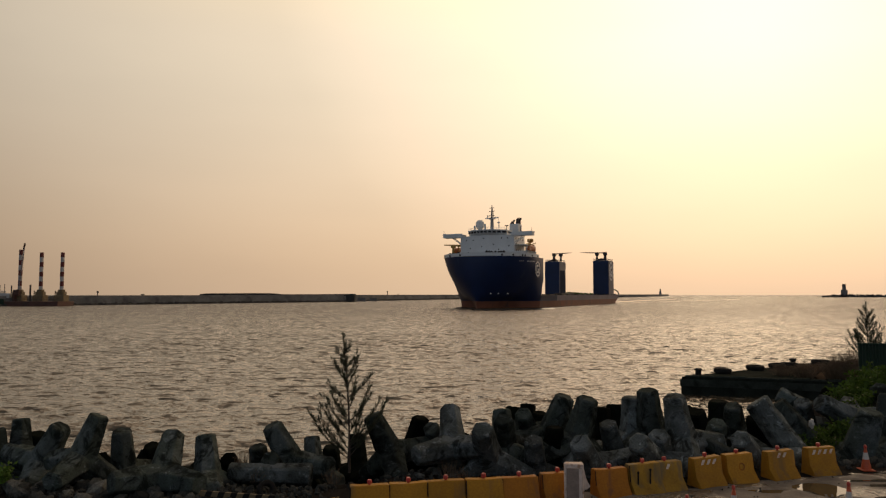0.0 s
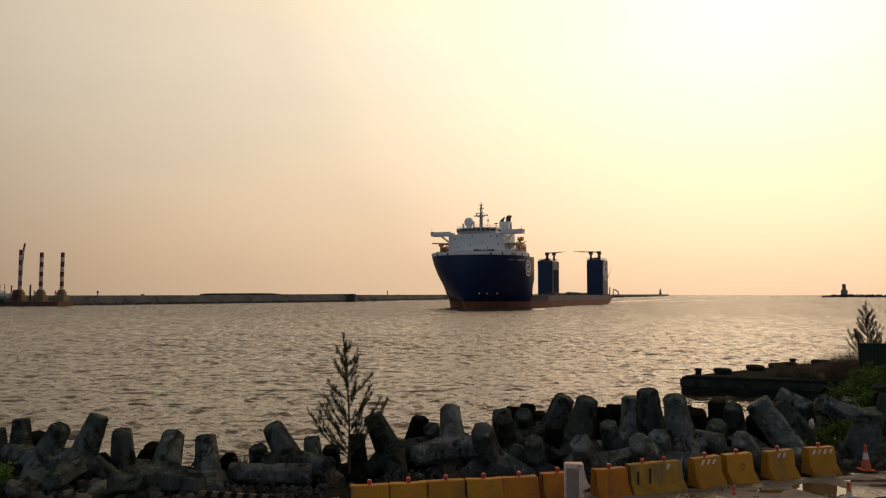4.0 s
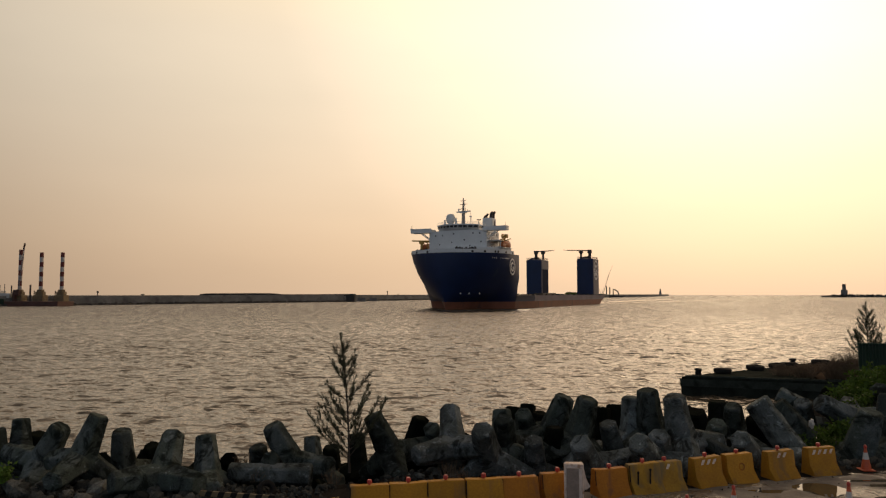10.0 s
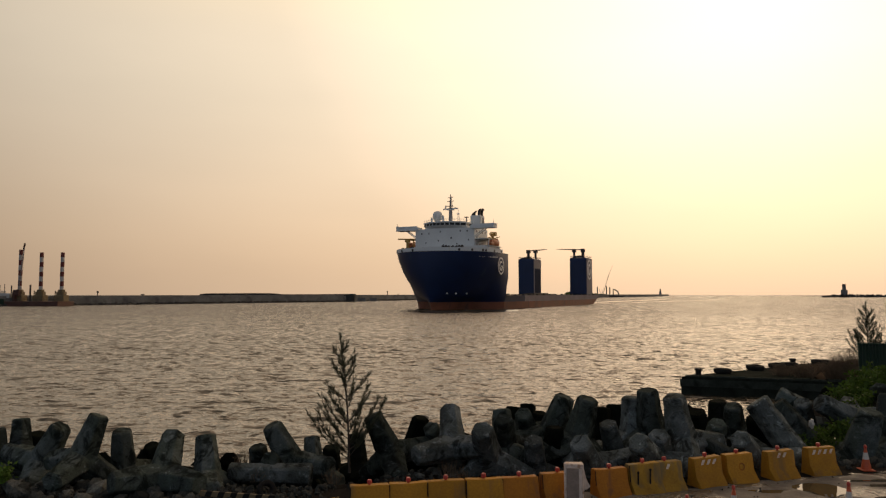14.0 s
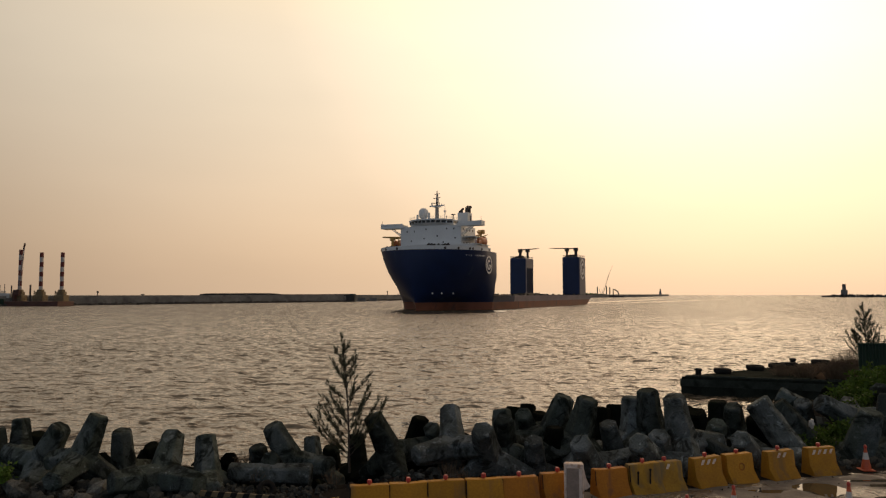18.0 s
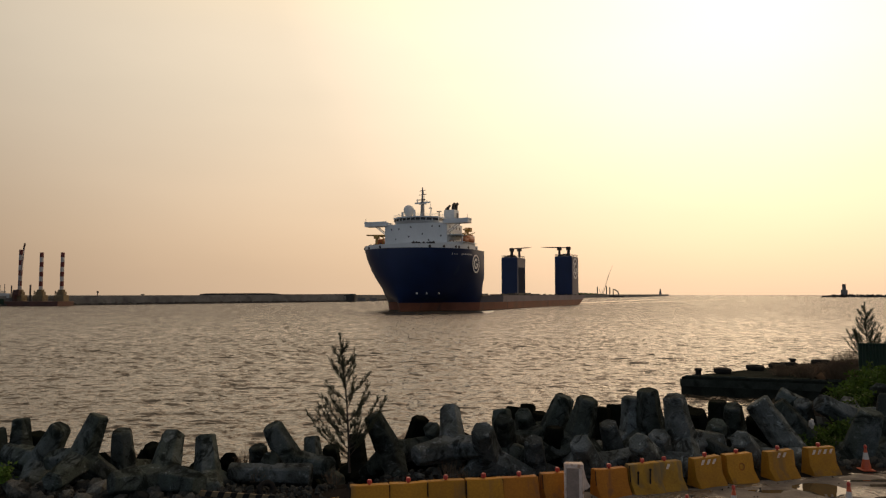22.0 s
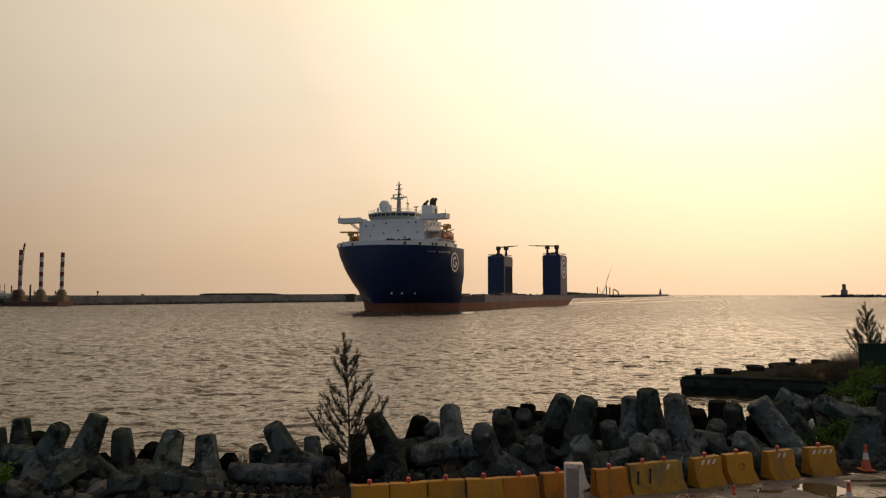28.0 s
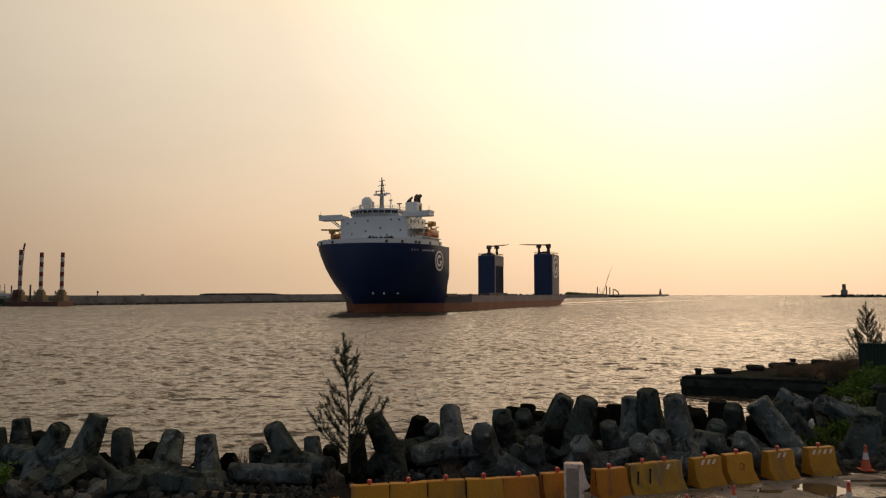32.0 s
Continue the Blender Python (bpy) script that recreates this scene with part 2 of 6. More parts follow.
NEEDLE = material("casuarina_needles", (0.055, 0.065, 0.028), 0.7, dark=0.6, scale=2.5, bump=0.0, fine=12)
LEAF = material("shrub_leaves", (0.060, 0.104, 0.020), 0.8, spec=0.15, dark=0.55, scale=2.0, bump=0.0, fine=9)
WEED = material("fresh_weed_leaves", (0.11, 0.19, 0.03), 0.8, spec=0.15, dark=0.6, scale=3.0, bump=0.0, fine=12)
DRY = material("dry_twigs", (0.16, 0.115, 0.07), 0.9, dark=0.6, scale=3, bump=0.0, fine=12)


def let_light_through(m, share, rgb):
    """Leaves pass part of the light from behind."""
    n, l = m.node_tree.nodes, m.node_tree.links
    tr, mx = n.new("ShaderNodeBsdfTranslucent"), n.new("ShaderNodeMixShader")
    tr.inputs["Color"].default_value = (*rgb, 1)
    mx.inputs[0].default_value = share
    l.new(n["Principled BSDF"].outputs[0], mx.inputs[1])
    l.new(tr.outputs[0], mx.inputs[2])
    l.new(mx.outputs[0], n["Material Output"].inputs["Surface"])


let_light_through(LEAF, 0.18, (0.09, 0.17, 0.02))


def wet_patches(m):
    """Damp sheen in irregular patches on the earth."""
    n, l = m.node_tree.nodes, m.node_tree.links
    b = n["Principled BSDF"]
    tc, mp, z = n.new("ShaderNodeTexCoord"), n.new("ShaderNodeMapping"), n.new("ShaderNodeTexNoise")
    mp.inputs["Scale"].default_value = (0.55, 1.3, 1.0)
    l.new(tc.outputs["Object"], mp.inputs[0])
    l.new(mp.outputs[0], z.inputs["Vector"])
    z.inputs["Scale"].default_value, z.inputs["Detail"].default_value = 0.9, 5.0
    r = ramp(n, [(0.47, (0.85, 0.85, 0.85)), (0.55, (0.28, 0.28, 0.28)), (0.64, (0.13, 0.13, 0.13))])
    sep, road = n.new("ShaderNodeSeparateXYZ"), n.new("ShaderNodeMapRange")
    l.new(tc.outputs["Object"], sep.inputs[0])
    l.new(sep.outputs["X"], road.inputs["Value"])
    road.inputs["From Min"].default_value, road.inputs["From Max"].default_value = 1.0, 5.0
    ml = n.new("ShaderNodeMath")
    ml.operation = "MULTIPLY"
    l.new(z.outputs[0], ml.inputs[0])
    l.new(road.outputs[0], ml.inputs[1])
    near, m2 = n.new("ShaderNodeMapRange"), n.new("ShaderNodeMath")
    near.inputs["From Min"].default_value, near.inputs["From Max"].default_value = 26.0, 23.0
    m2.operation = "MULTIPLY"
    l.new(sep.outputs["Y"], near.inputs["Value"])
    l.new(ml.outputs[0], m2.inputs[0])
    l.new(near.outputs[0], m2.inputs[1])
    ml = m2
    l.new(ml.outputs[0], r.inputs[0])
    l.new(r.outputs[0], b.inputs["Roughness"])
    b.inputs["Specular IOR Level"].default_value = 0.5


wet_patches(EARTH)


def water_material(name, rough=0.10, lean=0.02, slopes=((0.12, 0.10), (0.5, 0.24), (1.5, 0.5), (4.0, 0.85), (9.0, 0.7)), far_rough=0.0):
    m = bpy.data.materials.new(name)
    m.use_nodes = True
    n, l = m.node_tree.nodes, m.node_tree.links
    b = n["Principled BSDF"]
    b.inputs["Base Color"].default_value = (0.062, 0.052, 0.034, 1)
    b.inputs["Roughness"].default_value = rough
    b.inputs["IOR"].default_value = 1.5
    tc = n.new("ShaderNodeTexCoord")
    mp = n.new("ShaderNodeMapping")
    mp.inputs["Rotation"].default_value = (0, 0, radians(8))
    mp.inputs["Scale"].default_value = (0.62, 1.0, 1.0)
    l.new(tc.outputs["Object"], mp.inputs[0])
    total = None
    for scale, amp in slopes:
        z = n.new("ShaderNodeTexNoise")
        z.inputs["Scale"].default_value, z.inputs["Detail"].default_value = scale, 1.5
        l.new(mp.outputs[0], z.inputs["Vector"])
        mid = n.new("ShaderNodeVectorMath")
        mid.operation = "SUBTRACT"
        mid.inputs[1].default_value = (0.5, 0.5 + lean, 0.5)
        l.new(z.outputs["Color"], mid.inputs[0])
        mul = n.new("ShaderNodeVectorMath")
        mul.operation = "MULTIPLY"
        mul.inputs[1].default_value = (amp * 1.15, amp, 0)
        l.new(mid.outputs[0], mul.inputs[0])
        if total:
            ad = n.new("ShaderNodeVectorMath")
            l.new(total.outputs[0], ad.inputs[0])
            l.new(mul.outputs[0], ad.inputs[1])
            total = ad
        else:
            total = mul
    geo = n.new("ShaderNodeNewGeometry")
    ad = n.new("ShaderNodeVectorMath")
    l.new(geo.outputs["Normal"], ad.inputs[0])
    l.new(total.outputs[0], ad.inputs[1])
    if far_rough:
        # with distance: rougher, and normals tilted toward the camera to fit its view
        sep, far, tilt = n.new("ShaderNodeSeparateXYZ"), n.new("ShaderNodeMapRange"), n.new("ShaderNodeCombineXYZ")
        l.new(tc.outputs["Object"], sep.inputs[0])
        l.new(sep.outputs["Y"], far.inputs["Value"])
        far.inputs["From Min"].default_value, far.inputs["From Max"].default_value = 40.0, 260.0
        far.inputs["To Min"].default_value, far.inputs["To Max"].default_value = rough, far_rough
        l.new(far.outputs[0], b.inputs["Roughness"])
        face = n.new("ShaderNodeMapRange")
        l.new(sep.outputs["Y"], face.inputs["Value"])
        face.inputs["From Min"].default_value, face.inputs["From Max"].default_value = 40.0, 260.0
        face.inputs["To Min"].default_value, face.inputs["To Max"].default_value = 0.0, -0.12
        # short steep faces of single waves stand apart on the smoother water
        lift = face
        for scale, low, high, steep in ((0.8, 0.58, 0.65, -0.32), (2.0, 0.59, 0.67, -0.40)):
            stretch, crest, cut, both = n.new("ShaderNodeMapping"), n.new("ShaderNodeTexNoise"), n.new("ShaderNodeMapRange"), n.new("ShaderNodeMath")
            stretch.inputs["Scale"].default_value = (0.5, 1.0, 1.0)
            l.new(tc.outputs["Object"], stretch.inputs[0])
            l.new(stretch.outputs[0], crest.inputs["Vector"])
            crest.inputs["Scale"].default_value, crest.inputs["Detail"].default_value = scale, 2.5
            cut.inputs["From Min"].default_value, cut.inputs["From Max"].default_value = low, high
            cut.inputs["To Min"].default_value, cut.inputs["To Max"].default_value = 0.0, steep
            l.new(crest.outputs[0], cut.inputs["Value"])
            l.new(lift.outputs[0], both.inputs[0])
            l.new(cut.outputs[0], both.inputs[1])
            lift = both
        # far out, wave dashes are stretched in depth to fit the camera's low view
        for wide, deep, start, full, up, down in ((1.1, 0.5, 40.0, 90.0, 0.04, -0.15), (0.6, 0.16, 90.0, 170.0, 0.04, -0.13), (0.30, 0.04, 200.0, 330.0, 0.03, -0.09)):
            stretch, dash, cut, fade, ml, both = (n.new("ShaderNode" + k) for k in ("Mapping", "TexNoise", "MapRange", "MapRange", "Math", "Math"))
            stretch.inputs["Scale"].default_value = (wide, deep, 1.0)
            l.new(tc.outputs["Object"], stretch.inputs[0])
            l.new(stretch.outputs[0], dash.inputs["Vector"])
            dash.inputs["Scale"].default_value, dash.inputs["Detail"].default_value = 1.0, 3.0
            cut.inputs["From Min"].default_value, cut.inputs["From Max"].default_value = 0.36, 0.66
            cut.inputs["To Min"].default_value, cut.inputs["To Max"].default_value = up, down
            l.new(dash.outputs[0], cut.inputs["Value"])
            fade.inputs["From Min"].default_value, fade.inputs["From Max"].default_value = start, full
            l.new(sep.outputs["Y"], fade.inputs["Value"])
            ml.operation = "MULTIPLY"
            l.new(cut.outputs[0], ml.inputs[0])
            l.new(fade.outputs[0], ml.inputs[1])
            l.new(lift.outputs[0], both.inputs[0])
            l.new(ml.outputs[0], both.inputs[1])
            lift = both
        l.new(lift.outputs[0], tilt.inputs["Y"])
        a2 = n.new("ShaderNodeVectorMath")
        l.new(ad.outputs[0], a2.inputs[0])
        l.new(tilt.outputs[0], a2.inputs[1])
        ad = a2
    nm = n.new("ShaderNodeVectorMath")
    nm.operation = "NORMALIZE"
    l.new(ad.outputs[0], nm.inputs[0])
    l.new(nm.outputs[0], b.inputs["Normal"])
    return m


WATER = water_material("harbour_water", far_rough=0.16)
WAKE = water_material("wake_water", 0.12, 0.0, ((0.3, 0.1), (1.0, 0.2)))
HULL_MIRROR = water_material("hull_mirror_water", 0.10, 0.30, ((0.4, 0.16), (1.5, 0.32)))
PUDDLE = water_material("puddle_water", 0.03, 0.0, ((3.0, 0.03),))


# ---- mesh helpers ----
def mesh_object(name, bm, mats, parent=None, label="", smooth=None):
    me = bpy.data.meshes.new(name)
    bmesh.ops.recalc_face_normals(bm, faces=bm.faces)
    bm.to_mesh(me)
    bm.free()
    for m in (mats if isinstance(mats, (list, tuple)) else [mats]):
        me.materials.append(m)
    if smooth is not None:
        me.polygons.foreach_set("use_smooth", [True] * len(me.polygons))
        me.set_sharp_from_angle(angle=radians(smooth))
    ob = new(name, me)
    if parent:
        ob.parent = parent
    if label:
        ob["label"] = label
    return ob


def part(name, bm, mat, parent, label="", smooth=None):
    return mesh_object(name, bm, mat, parent, label, smooth)


def empty(name, m, label, category, group="", kind=""):
    ob = new(name)
    ob.matrix_basis = m
    return tagged(ob, label, category, group, kind)


def box(bm, x0, x1, y0, y1, z0, z1, bevel=0.0, m=None, mat=0):
    r = bmesh.ops.create_cube(bm, size=1.0)
    vs = r["verts"]
    for v in vs:
        v.co = Vector(((x0 + x1) / 2 + v.co.x * (x1 - x0), (y0 + y1) / 2 + v.co.y * (y1 - y0), (z0 + z1) / 2 + v.co.z * (z1 - z0)))
    fs = {f for v in vs for f in v.link_faces}
    for f in fs:
        f.material_index = mat
    if bevel:
        es = {e for v in vs for e in v.link_edges}
        r = bmesh.ops.bevel(bm, geom=list(es), offset=bevel, segments=2, affect="EDGES", profile=0.6)
        vs = list({v for f in r["faces"] for v in f.verts} | {v for v in vs if v.is_valid})
    if m is not None:
        bmesh.ops.transform(bm, matrix=m, verts=[v for v in vs if v.is_valid])
    return vs


def tube(bm, a, b, r0, r1=None, n=8, cap=True):
    """A tapered round bar from a to b."""
    a, b = Vector(a), Vector(b)
    r1 = r0 if r1 is None else r1
    q = (b - a).to_track_quat("Z", "Y").to_matrix()
    ring = []
    for c, r in ((a, r0), (b, r1)):
        ring.append([bm.verts.new(c + q @ Vector((math.cos(2 * math.pi * i / n) * r, math.sin(2 * math.pi * i / n) * r, 0))) for i in range(n)])
    for i in range(n):
        bm.faces.new((ring[0][i], ring[0][(i + 1) % n], ring[1][(i + 1) % n], ring[1][i]))
    if cap:
        bm.faces.new(ring[0][::-1])
        bm.faces.new(ring[1])


def chain(bm, pts, radii, n=6):
    """One unbroken tapered stem along points."""
    rings = []
    for i, (p, r) in enumerate(zip(pts, radii)):
        d = (Vector(pts[min(i + 1, len(pts) - 1)]) - Vector(pts[max(i - 1, 0)])).to_track_quat("Z", "Y").to_matrix()
        rings.append([bm.verts.new(Vector(p) + d @ Vector((r * math.cos(2 * math.pi * k / n), r * math.sin(2 * math.pi * k / n), 0))) for k in range(n)])
    for a, b in zip(rings, rings[1:]):
        for k in range(n):
            bm.faces.new((a[k], a[(k + 1) % n], b[(k + 1) % n], b[k]))
    bm.faces.new(rings[0][::-1]), bm.faces.new(rings[-1])


def lathe(bm, profile, n=16, centre=(0, 0, 0)):
    """Turns (radius, height) pairs round the vertical axis."""
    cx, cy, cz = centre
    rings = []
    for r, z in profile:
        rings.append([bm.verts.new((cx + r * math.cos(2 * math.pi * i / n), cy + r * math.sin(2 * math.pi * i / n), cz + z)) for i in range(n)])
    for p, q in zip(rings, rings[1:]):
        for i in range(n):
            bm.faces.new((p[i], p[(i + 1) % n], q[(i + 1) % n], q[i]))
    bm.faces.new(rings[0][::-1])
    bm.faces.new(rings[-1])


def extrude_outline(bm, pts, z0, z1, axis="z"):
    """A prism over a closed outline of 2D points; axis y: the outline lies in x-z and z0, z1 run along y."""
    def put(p, h):
        return (p[0], p[1], h) if axis == "z" else ((p[0], h, p[1]) if axis == "y" else (h, p[0], p[1]))
    lo = [bm.verts.new(put(p, z0)) for p in pts]
    hi = [bm.verts.new(put(p, z1)) for p in pts]
    k = len(pts)
    for i in range(k):
        bm.faces.new((lo[i], lo[(i + 1) % k], hi[(i + 1) % k], hi[i]))
    bm.faces.new(lo[::-1])
    bm.faces.new(hi)


def smoothstep(a, b, x):
    t = min(max((x - a) / (b - a), 0.0), 1.0)
    return t * t * (3 - 2 * t)


# ---- ground and water ----
def shore(x):
    """How far out the land reaches at x."""
    y = 22.6 + 1.6 * smoothstep(-6, 9, x)
    return y + 18.0 * smoothstep(15.5, 23, x)


PUDDLES = ((10.6, 20.2, 0.62, 0.55), (9.0, 19.9, 0.5, 0.14), (12.9, 20.5, 0.7, 0.16), (12.5, 21.1, 0.7, 0.12), (11.6, 18.6, 0.6, 0.2), (6.9, 18.4, 0.7, 0.2), (12.3, 19.3, 0.6, 0.15), (8.4, 18.7, 0.5, 0.12))


def ground_z(x, y):
    d = y - shore(x)
    z = 1.5 - 5.5 * smoothstep(-1.5, 9.0, d)
    z -= 0.9 * smoothstep(20.1, 20.9, y) * smoothstep(-1.5, -3.0, x) * smoothstep(24, 22, y)
    if abs(x) < 80 and -5 < y < 80:
        p = Vector((x * 0.55, y * 0.75, 0.0))
        for cx, cy, rx, ry in PUDDLES:
            z -= 0.09 * max(1 - ((x - cx) / (1.5 * rx)) ** 2 - ((y - cy) / (1.5 * ry)) ** 2, 0.0)
        z += 0.045 * noise.noise(p) + 0.03 * noise.noise(p * 2.7) + 0.012 * noise.noise(p * 8)
    return z


def make_ground():
    xs = [-5000, -2500, -1200, -500, -200, -100] + [-60 + i * 2 for i in range(20)] + [-20 + 0.25 * i for i in range(168)] + \
         [22 + i * 2 for i in range(25)] + [80, 150, 400, 1200, 2500, 5000]
    ys = [-5000, -2000, -800, -300, -100, -40, -15, -5, 0, 4, 8] + [10 + 0.25 * i for i in range(120)] + [40 + 2 * i for i in range(31)] + \
         [110, 180, 400, 1000, 2500, 5000]
    verts = [(x, y, ground_z(x, y)) for y in ys for x in xs]
    k = len(xs)
    faces = [(j * k + i, j * k + i + 1, (j + 1) * k + i + 1, (j + 1) * k + i) for j in range(len(ys) - 1) for i in range(k - 1)]
    me = bpy.data.meshes.new("ground")
    me.from_pydata(verts, [], faces)
    me.materials.append(EARTH)
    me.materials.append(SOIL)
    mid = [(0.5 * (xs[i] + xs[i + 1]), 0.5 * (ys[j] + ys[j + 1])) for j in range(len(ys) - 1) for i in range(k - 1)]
    # soil behind the barriers and under the pile has gap shade in its colour
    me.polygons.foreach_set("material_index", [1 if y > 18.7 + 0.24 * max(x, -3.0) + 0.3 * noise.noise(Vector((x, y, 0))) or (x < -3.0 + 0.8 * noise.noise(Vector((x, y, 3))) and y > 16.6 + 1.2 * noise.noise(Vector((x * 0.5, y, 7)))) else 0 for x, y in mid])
    me.polygons.foreach_set("use_smooth", [True] * len(me.polygons))
    tagged(new("ground", me), "damp sandy brown earth sloping into the harbour", "ground", kind="structure")


def make_water():
    """One sheet of chop, finest near the shore."""
    rng = np.random.default_rng(4)
    a = np.radians(np.concatenate([np.linspace(-89, -42, 40), np.linspace(-41, 41, 760), np.linspace(42, 89, 40)]))
    d = [21.0]
    while d[-1] < 6200:
        d.append(d[-1] * (1.0045 if d[-1] < 130 else 1.008) if d[-1] < 420 else d[-1] * 1.05)
    d = np.array(d)
    A, D = np.meshgrid(a, d)
    X, Y = D * np.tan(np.clip(A, -1.48, 1.48)), D.copy()
    wide = np.abs(A) > radians(41.5)
    R = np.where(wide, D / np.cos(A), X)
    X = np.where(wide, np.sign(A) * D * np.tan(np.abs(A)), X)
    X = np.clip(X, -7000, 7000)
    cell = D * np.where(D < 130, 0.0045, 0.008)
    Z = np.zeros_like(D)
    for i in range(80):
        lam = 0.36 * (8 ** rng.random())
        th = radians(100) + rng.normal(0, 0.75)
        amp = 0.0046 * lam ** 0.9 * rng.uniform(0.5, 1.3)
        k = 2 * math.pi / lam
        ph = k * (X * math.cos(th) + Y * math.sin(th)) + rng.uniform(0, 6.28)
        fade = np.clip((lam / cell - 2.2) / 3.0, 0, 1)
        s = np.sin(ph)
        Z += amp * fade * (s + 0.25 * s * s)
    # gusts leave rougher and calmer patches
    gust = 1.0 + 0.28 * np.sin(X * 0.05 + 1.3 + 0.6 * np.sin(Y * 0.03)) * np.sin(Y * 0.07 + 0.4) + 0.15 * np.sin(X * 0.21 + Y * 0.16)
    Z *= gust
    verts = np.stack([X, Y, Z], -1).reshape(-1, 3)
    nr, nc = D.shape
    idx = np.arange(nr * nc).reshape(nr, nc)
    faces = np.stack([idx[:-1, :-1], idx[:-1, 1:], idx[1:, 1:], idx[1:, :-1]], -1).reshape(-1, 4)
    me = bpy.data.meshes.new("water")
    me.vertices.add(len(verts))
    me.vertices.foreach_set("co", verts.ravel())
    me.loops.add(faces.size)
    me.loops.foreach_set("vertex_index", faces.ravel().astype(np.int32))
    me.polygons.add(len(faces))
    me.polygons.foreach_set("loop_start", np.arange(0, faces.size, 4, dtype=np.int32))
    me.update(calc_edges=True)
    me.materials.append(WATER)
    me.polygons.foreach_set("use_smooth", [True] * len(me.polygons))
    return tagged(new("water", me), "choppy harbour water with warm evening sheen", "water", kind="structure")


make_ground()
water = make_water()


def make_puddles():
    for x, y, rx, ry in PUDDLES:
        bm = bmesh.new()
        k = 40
        ring = []
        for i in range(k):
            t = 2 * math.pi * i / k
            w = 1 + 0.35 * noise.noise(Vector((math.cos(t) * 1.3 + x, math.sin(t) * 1.3 + y, 0))) + 0.12 * math.sin(5 * t + x)
            ring.append(bm.verts.new((x + 1.3 * rx * w * math.cos(t), y + 1.3 * ry * w * math.sin(t), 0)))
        bm.faces.new(ring)
        ob = mesh_object("puddle", bm, PUDDLE)
        ob.location.z = 1.47
        tagged(ob, "shallow still puddle mirroring the bright sky", "puddle", "puddles on the road", "structure")


make_puddles()


# ---- the ship: x forward from the stem, y to port, z up from the waterline ----
BEAM, AFT, FC_AFT, DECK_Z, FC_Z = 24.2, -236.0, -34.6, 6.3, 25.4
LEVELS = [(-3.0, -3.4, 70, 1.06), (0.0, -2.4, 68, 1.08), (3.4, -1.4, 62, 1.17), (6.3, -0.6, 50.5, 1.42), (10.3, 0.2, 43.5, 1.62), (13.5, 0.9, 38.5, 1.74),
          (16.7, 1.4, 33.5, 1.84), (21.9, 1.9, 27.5, 1.96), (25.4, 2.0, 24.5, 2.0), (27.0, 2.1, 24, 2.0)]


def level(z):
    for (z0, *a), (z1, *b) in zip(LEVELS, LEVELS[1:]):
        if z <= z1:
            t = (z - z0) / (z1 - z0)
            return [p + (q - p) * t for p, q in zip(a, b)]
    return LEVELS[-1][1:]


def half_beam(x, z):
    xs, s0, n = level(z)
    s = xs - x
    if s <= 0:
        return 0.0
    t = max(1 - s / s0, 0.0)
    h = BEAM * max(1 - t ** n, 0.0) ** (1 / n)
    return h + max(BEAM * 0.97 - h, 0.0) * 0.85 * smoothstep(-20, -35, x)


def bow_ring(z, x_end, k=26):
    """The outline of the bow at height z, from the starboard end round the stem to port."""
    xs = level(z)[0]
    pts = []
    for i in range(k + 1):
        u = (i / k) ** 2.2
        x = xs - u * (xs - x_end)
        pts.append((x, half_beam(x, z)))
    return [(x, -h) for x, h in reversed(pts)] + [(x, h) for x, h in pts[1:]]


def skin(bm, zs, x_end, mat=0, close=True, shift=0.0):
    rows = []
    for z in zs:
        rows.append([bm.verts.new((x, y + (shift if y > 0 else -shift), z)) for x, y in bow_ring(z, x_end)])
    for a, b in zip(rows, rows[1:]):
        for i in range(len(a) - 1):
            f = bm.faces.new((a[i], a[i + 1], b[i + 1], b[i]))
            f.material_index = mat
        if close:
            bm.faces.new((a[-1], a[0], b[0], b[-1]))
    return rows


def ring_logo(parent, centre, radius, name):
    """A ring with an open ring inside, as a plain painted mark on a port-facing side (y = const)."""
    bm = bmesh.new()
    cx, cy, cz = centre

    def band(r0, r1, a0, a1, k):
        prev = None
        for i in range(k + 1):
            a = radians(a0 + (a1 - a0) * i / k)
            cur = [bm.verts.new((cx - r * math.cos(a), y, cz + r * math.sin(a))) for r in (r0, r1) for y in (cy, cy + 0.06)]
            if prev:
                for p, q in ((0, 1), (1, 3), (3, 2), (2, 0)):
                    bm.faces.new((prev[p], prev[q], cur[q], cur[p]))
            prev = cur
    band(radius * 0.82, radius, 0, 360, 40)
    band(radius * 0.34, radius * 0.58, 50, 355, 26)
    box(bm, cx - radius * 0.58, cx - radius * 0.1, cy, cy + 0.06, cz - radius * 0.16, cz + radius * 0.05)
    part(name, bm, LOGO_WHITE, parent, "white ring-shaped painted mark")


def rail(bm, pts, h=1.1, r=0.05, step=2.2):
    """Posts and two bars along a line of points."""
    for a, b in zip(pts, pts[1:]):
        a, b = Vector(a), Vector(b)
        for hh in (h, h * 0.55):
            tube(bm, a + Vector((0, 0, hh)), b + Vector((0, 0, hh)), r, n=4, cap=False)
        k = max(1, int((b - a).length / step))
        for i in range(k + 1):
            p = a.lerp(b, i / k)
            tube(bm, p, p + Vector((0, 0, h)), r, n=4, cap=False)


